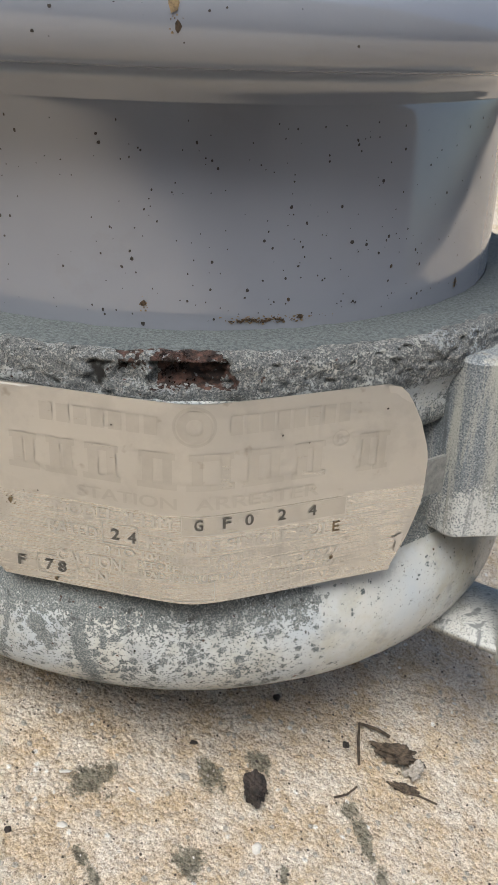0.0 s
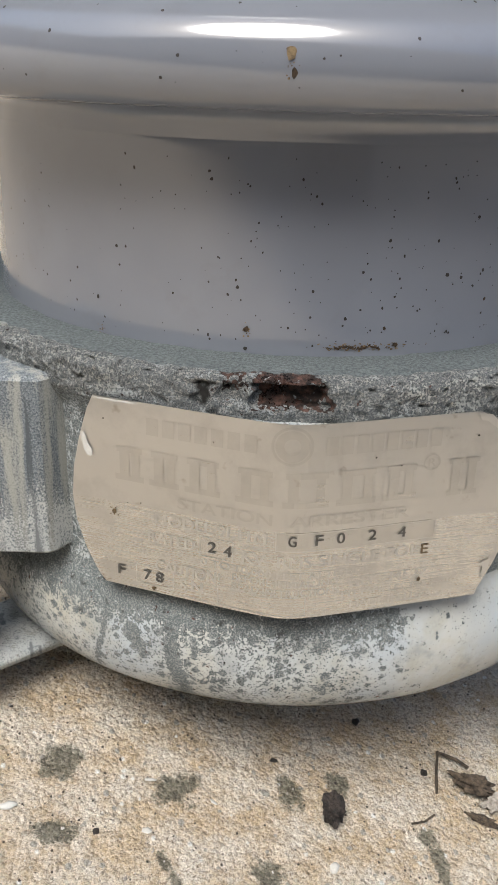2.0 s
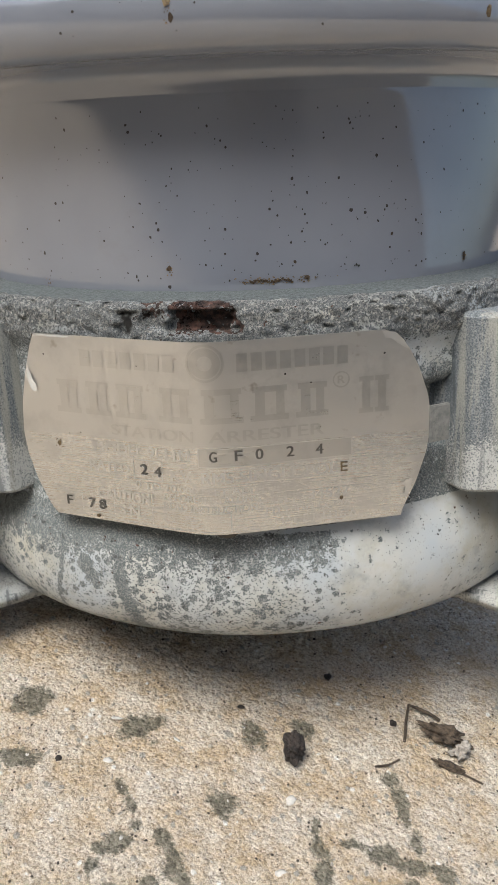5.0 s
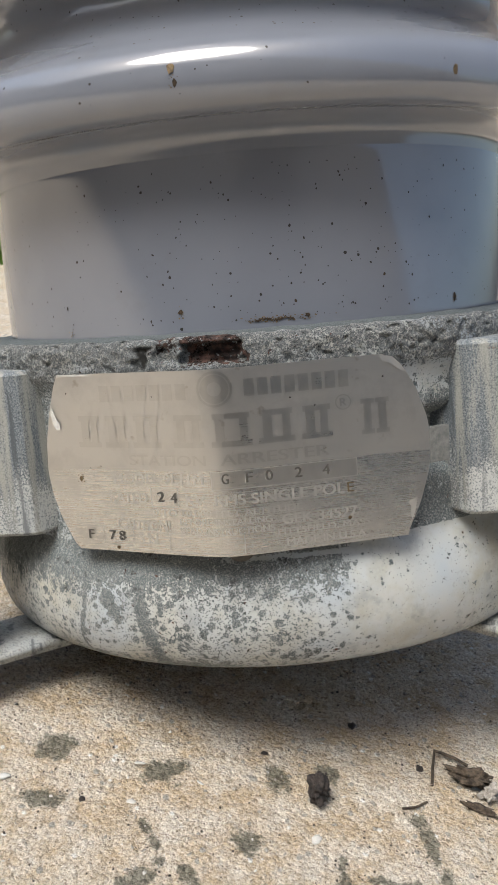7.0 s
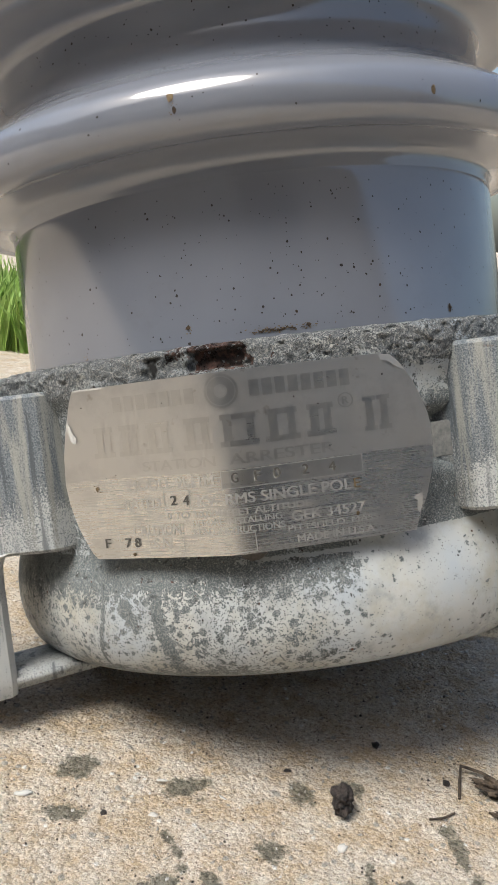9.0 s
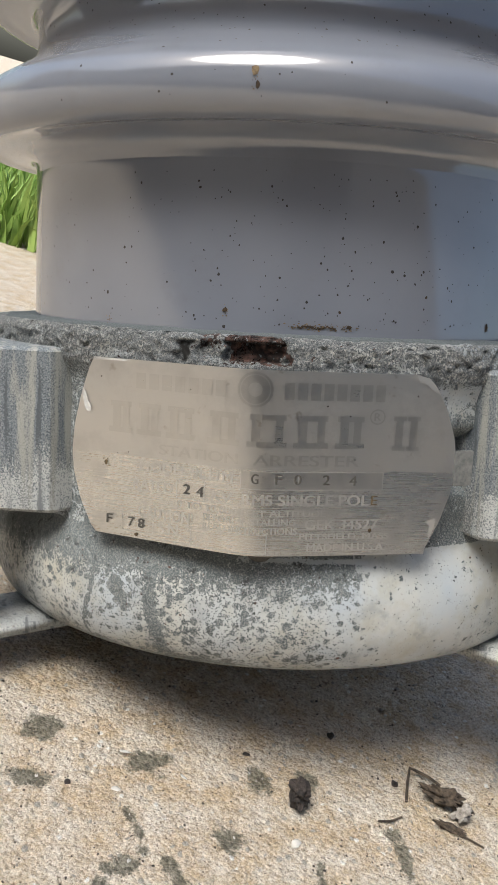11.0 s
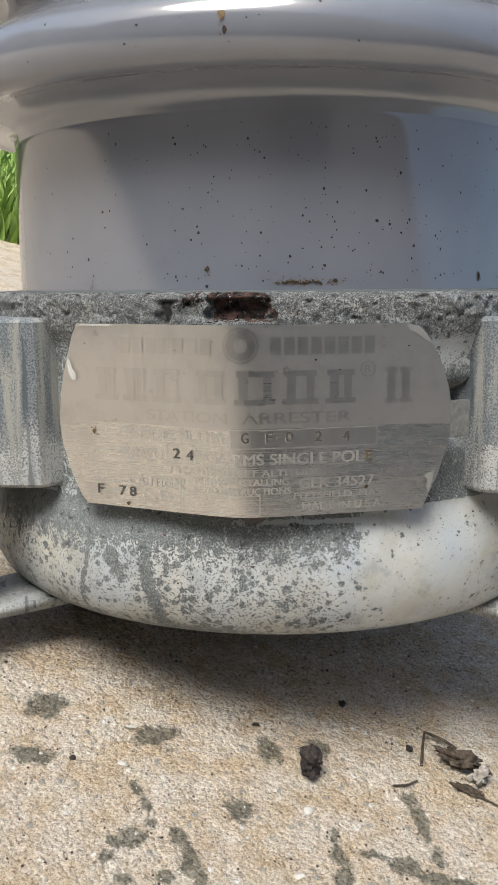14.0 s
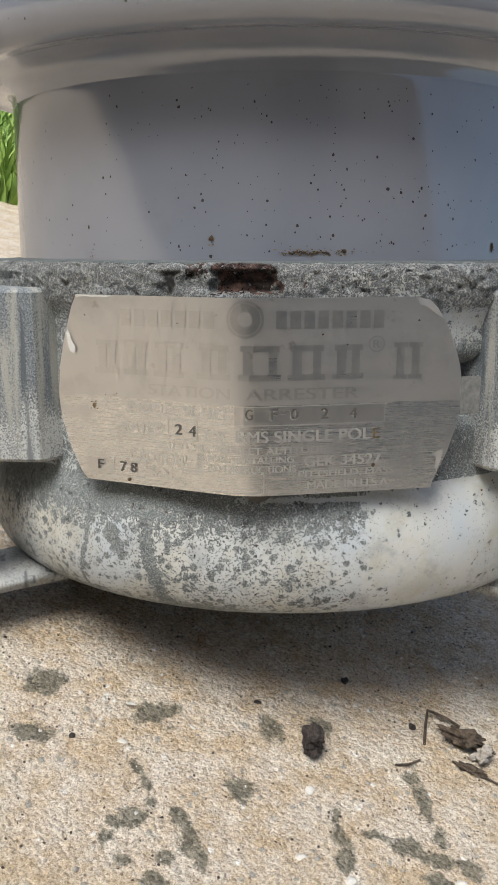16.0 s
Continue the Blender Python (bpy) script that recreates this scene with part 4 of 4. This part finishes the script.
twig("root_thread", [(0.0800, -0.1030, 0.0006), (0.0860, -0.1070, 0.001), (0.0920, -0.1075, 0.0008), (0.0990, -0.1100, 0.0006)], 0.0004, BARK, "fine dark root thread beside the bark")
lumpy("soil_crumb", 0.0014, 21, CHAR, "tiny black soil crumb on the concrete", "crumb", pose(0.0657, -0.0896, 0), (1, 1, 0.8), 0.4, 2, "soil crumbs")
lumpy("soil_crumb", 0.0016, 22, CHAR, "tiny black soil crumb on the concrete", "crumb", pose(0.0391, -0.0723, 0), (1, 1, 0.8), 0.4, 2, "soil crumbs")
lumpy("soil_crumb", 0.0011, 23, CHAR, "tiny black soil crumb on the concrete", "crumb", pose(-0.0530, -0.1395, 0), (1, 1, 0.8), 0.4, 2, "soil crumbs")
lumpy("soil_crumb", 0.0010, 24, CHAR, "tiny black soil crumb on the concrete", "crumb", pose(0.0060, -0.0980, 0), (1.5, 0.8, 0.7), 0.4, 2, "soil crumbs")


def fallen_leaf():
    bm = bmesh.new()
    pts = [(-0.0055, 0.0), (-0.002, 0.0032), (0.001, 0.0026), (0.0055, 0.0012), (0.002, -0.0020), (-0.0015, -0.0036), (-0.004, -0.003)]
    top = [bm.verts.new((x, y, 0.0012 + 0.0009 * noise.noise(Vector((x * 300, y * 300, 0))))) for x, y in pts]
    mid = bm.verts.new((0, 0, 0.0007))
    for a, b in zip(top, top[1:] + top[:1]):
        bm.faces.new((a, b, mid))
    bmesh.ops.solidify(bm, geom=bm.faces[:], thickness=0.0003)
    ob = part("fallen_leaf", bm, LEAF)
    ob.matrix_world = pose(0.0706, -0.1836, 0, 0, 0, -15)
    tagged(ob, "small curled dark brown leaf on the concrete", "leaf")


fallen_leaf()


def pebbles():
    rng = random.Random(4)
    spots = [(0.0419, -0.1678, 0.0018), (0.0770, -0.1585, 0.0019), (-0.0257, -0.1645, 0.0013), (0.0262, -0.1638, 0.0016), (-0.0368, -0.1355, 0.0014), (0.0278, -0.1355, 0.0019)]
    for k, (x, y, s) in enumerate(spots):
        lumpy("white_pebble", s, 40 + k, SHELL, "small white pebble set in the concrete", "pebble", pose(x, y, -0.0003, 0, 0, rng.uniform(0, 180)), (1.2, 0.8, 0.5), 0.4, 2, "white pebbles")
    lumpy("shell_chip", 0.0019, 60, FLAKE, "white elongated chip on the concrete", "chip", pose(-0.0380, -0.1165, 0, 0, 0, 10), (1.2, 0.3, 0.25), 0.4, 2)
    lumpy("shell_chip", 0.0016, 61, FLAKE, "white elongated chip on the concrete", "chip", pose(-0.0157, -0.1199, 0, 0, 0, -25), (1.2, 0.4, 0.25), 0.4, 2)
    lumpy("shell_chip", 0.0028, 62, FLAKE, "white wedge-shaped chip on the concrete", "chip", pose(-0.0823, -0.1366, 0, 0, 0, 25), (1.1, 0.5, 0.25), 0.4, 2)


pebbles()


def grit(name, count, lo, hi, mat, label, seed):
    """Loose grains strewn over the slab near the arrester."""
    rng = random.Random(seed)
    verts, faces = [], []
    for _ in range(count):
        x, y = rng.uniform(-0.13, 0.15), -0.23 + 0.22 * rng.random() ** 0.8
        r = lo + (hi - lo) * rng.random() ** 3
        a, q, h = rng.uniform(0, math.tau), rng.uniform(0.45, 1.0), rng.uniform(0.5, 0.9)
        b = len(verts)
        for k in range(6):
            t, p = a + k * 1.047, rng.uniform(0.75, 1.2)
            u, v = r * p * math.cos(t - a), r * q * p * math.sin(t - a)
            verts.append((x + u * math.cos(a) - v * math.sin(a), y + u * math.sin(a) + v * math.cos(a), -0.0004))
        verts.append((x + rng.uniform(-0.3, 0.3) * r, y + rng.uniform(-0.3, 0.3) * r, r * h))
        faces += [(b + k, b + (k + 1) % 6, b + 6) for k in range(6)]
    ob = part(name, raw(name, verts, faces), mat, None, "", smooth=False)
    tagged(ob, label, "grit", kind="stuff")


grit("dark_grit", 900, 0.00025, 0.0008, CHAR, "loose dark grit strewn over the concrete", 31)
grit("sand_grains", 1100, 0.0004, 0.0012, CRUMB, "loose grey and tan sand grains on the concrete", 32)
grit("white_grit", 260, 0.0003, 0.0010, SHELL, "small white grains on the concrete", 33)


# ---- lawn, added unseen walls and distance ----
def lawn():
    rng = random.Random(11)
    verts, faces = [], []
    for _ in range(16000):
        x = rng.uniform(-2.4, -0.05)
        y = 0.68 - 0.12 * x + 0.5 * rng.random() ** 1.4
        h, w, a = rng.uniform(0.045, 0.105), rng.uniform(0.0022, 0.0046), rng.uniform(0, math.tau)
        lx, ly = rng.gauss(0, 0.025), rng.gauss(0, 0.025)
        dx, dy = w * math.cos(a), w * math.sin(a)
        s = len(verts)
        verts += [(x - dx, y - dy, 0), (x + dx, y + dy, 0), (x + dx * 0.7 + lx * 0.4, y + dy * 0.7 + ly * 0.4, h * 0.6), (x - dx * 0.7 + lx * 0.4, y - dy * 0.7 + ly * 0.4, h * 0.6), (x + lx, y + ly, h)]
        faces += [(s, s + 1, s + 2, s + 3), (s + 3, s + 2, s + 4)]
    ob = part("lawn", raw("lawn", verts, faces), GRASS, None, "", smooth=False)
    tagged(ob, "bright green sunlit grass strip beyond the slab", "grass", kind="stuff")


lawn()


def box(name, size, m, mat, parent=None, label=""):
    bm = bmesh.new()
    bmesh.ops.create_cube(bm, size=1.0)
    bmesh.ops.scale(bm, vec=size, verts=bm.verts)
    bmesh.ops.bevel(bm, geom=bm.edges[:], offset=0.01, segments=2, affect="EDGES")
    ob = part(name, bm, mat, parent, label, smooth=False)
    ob.matrix_basis = m
    return ob


# Unseen shaded walls, added close behind the path to dim front light; side open.
house = thing("unseen_walls", "unseen plain walls and overhang added to dim light and reflections", "wall", kind="structure")
box("wall", (27.0, 0.25, 2.9), pose(4.3, -3.3, 1.45), STUCCO, house)
# added overhang, cuts the high light from the front
box("overhang_blocker", (27.2, 0.45, 0.15), pose(4.3, -3.2, 2.97), STUCCO, house)
# added wall on the left, blocks low sky there
box("side_blocker", (0.25, 5.0, 2.7), pose(-6.5, -0.9, 1.35), STUCCO, house)
# unseen dark panels, added only to darken reflections in glaze and plate
box("reflection_panel_mid", (1.5, 0.05, 2.1), pose(0.7, -3.16, 1.07), DARK_PANEL, house, "unseen dark panel added to darken the middle reflections")
box("reflection_panel_left", (1.8, 0.05, 1.2), pose(-4.6, -3.16, 1.5), DARK_PANEL, house, "unseen dark panel added to darken the left reflections")
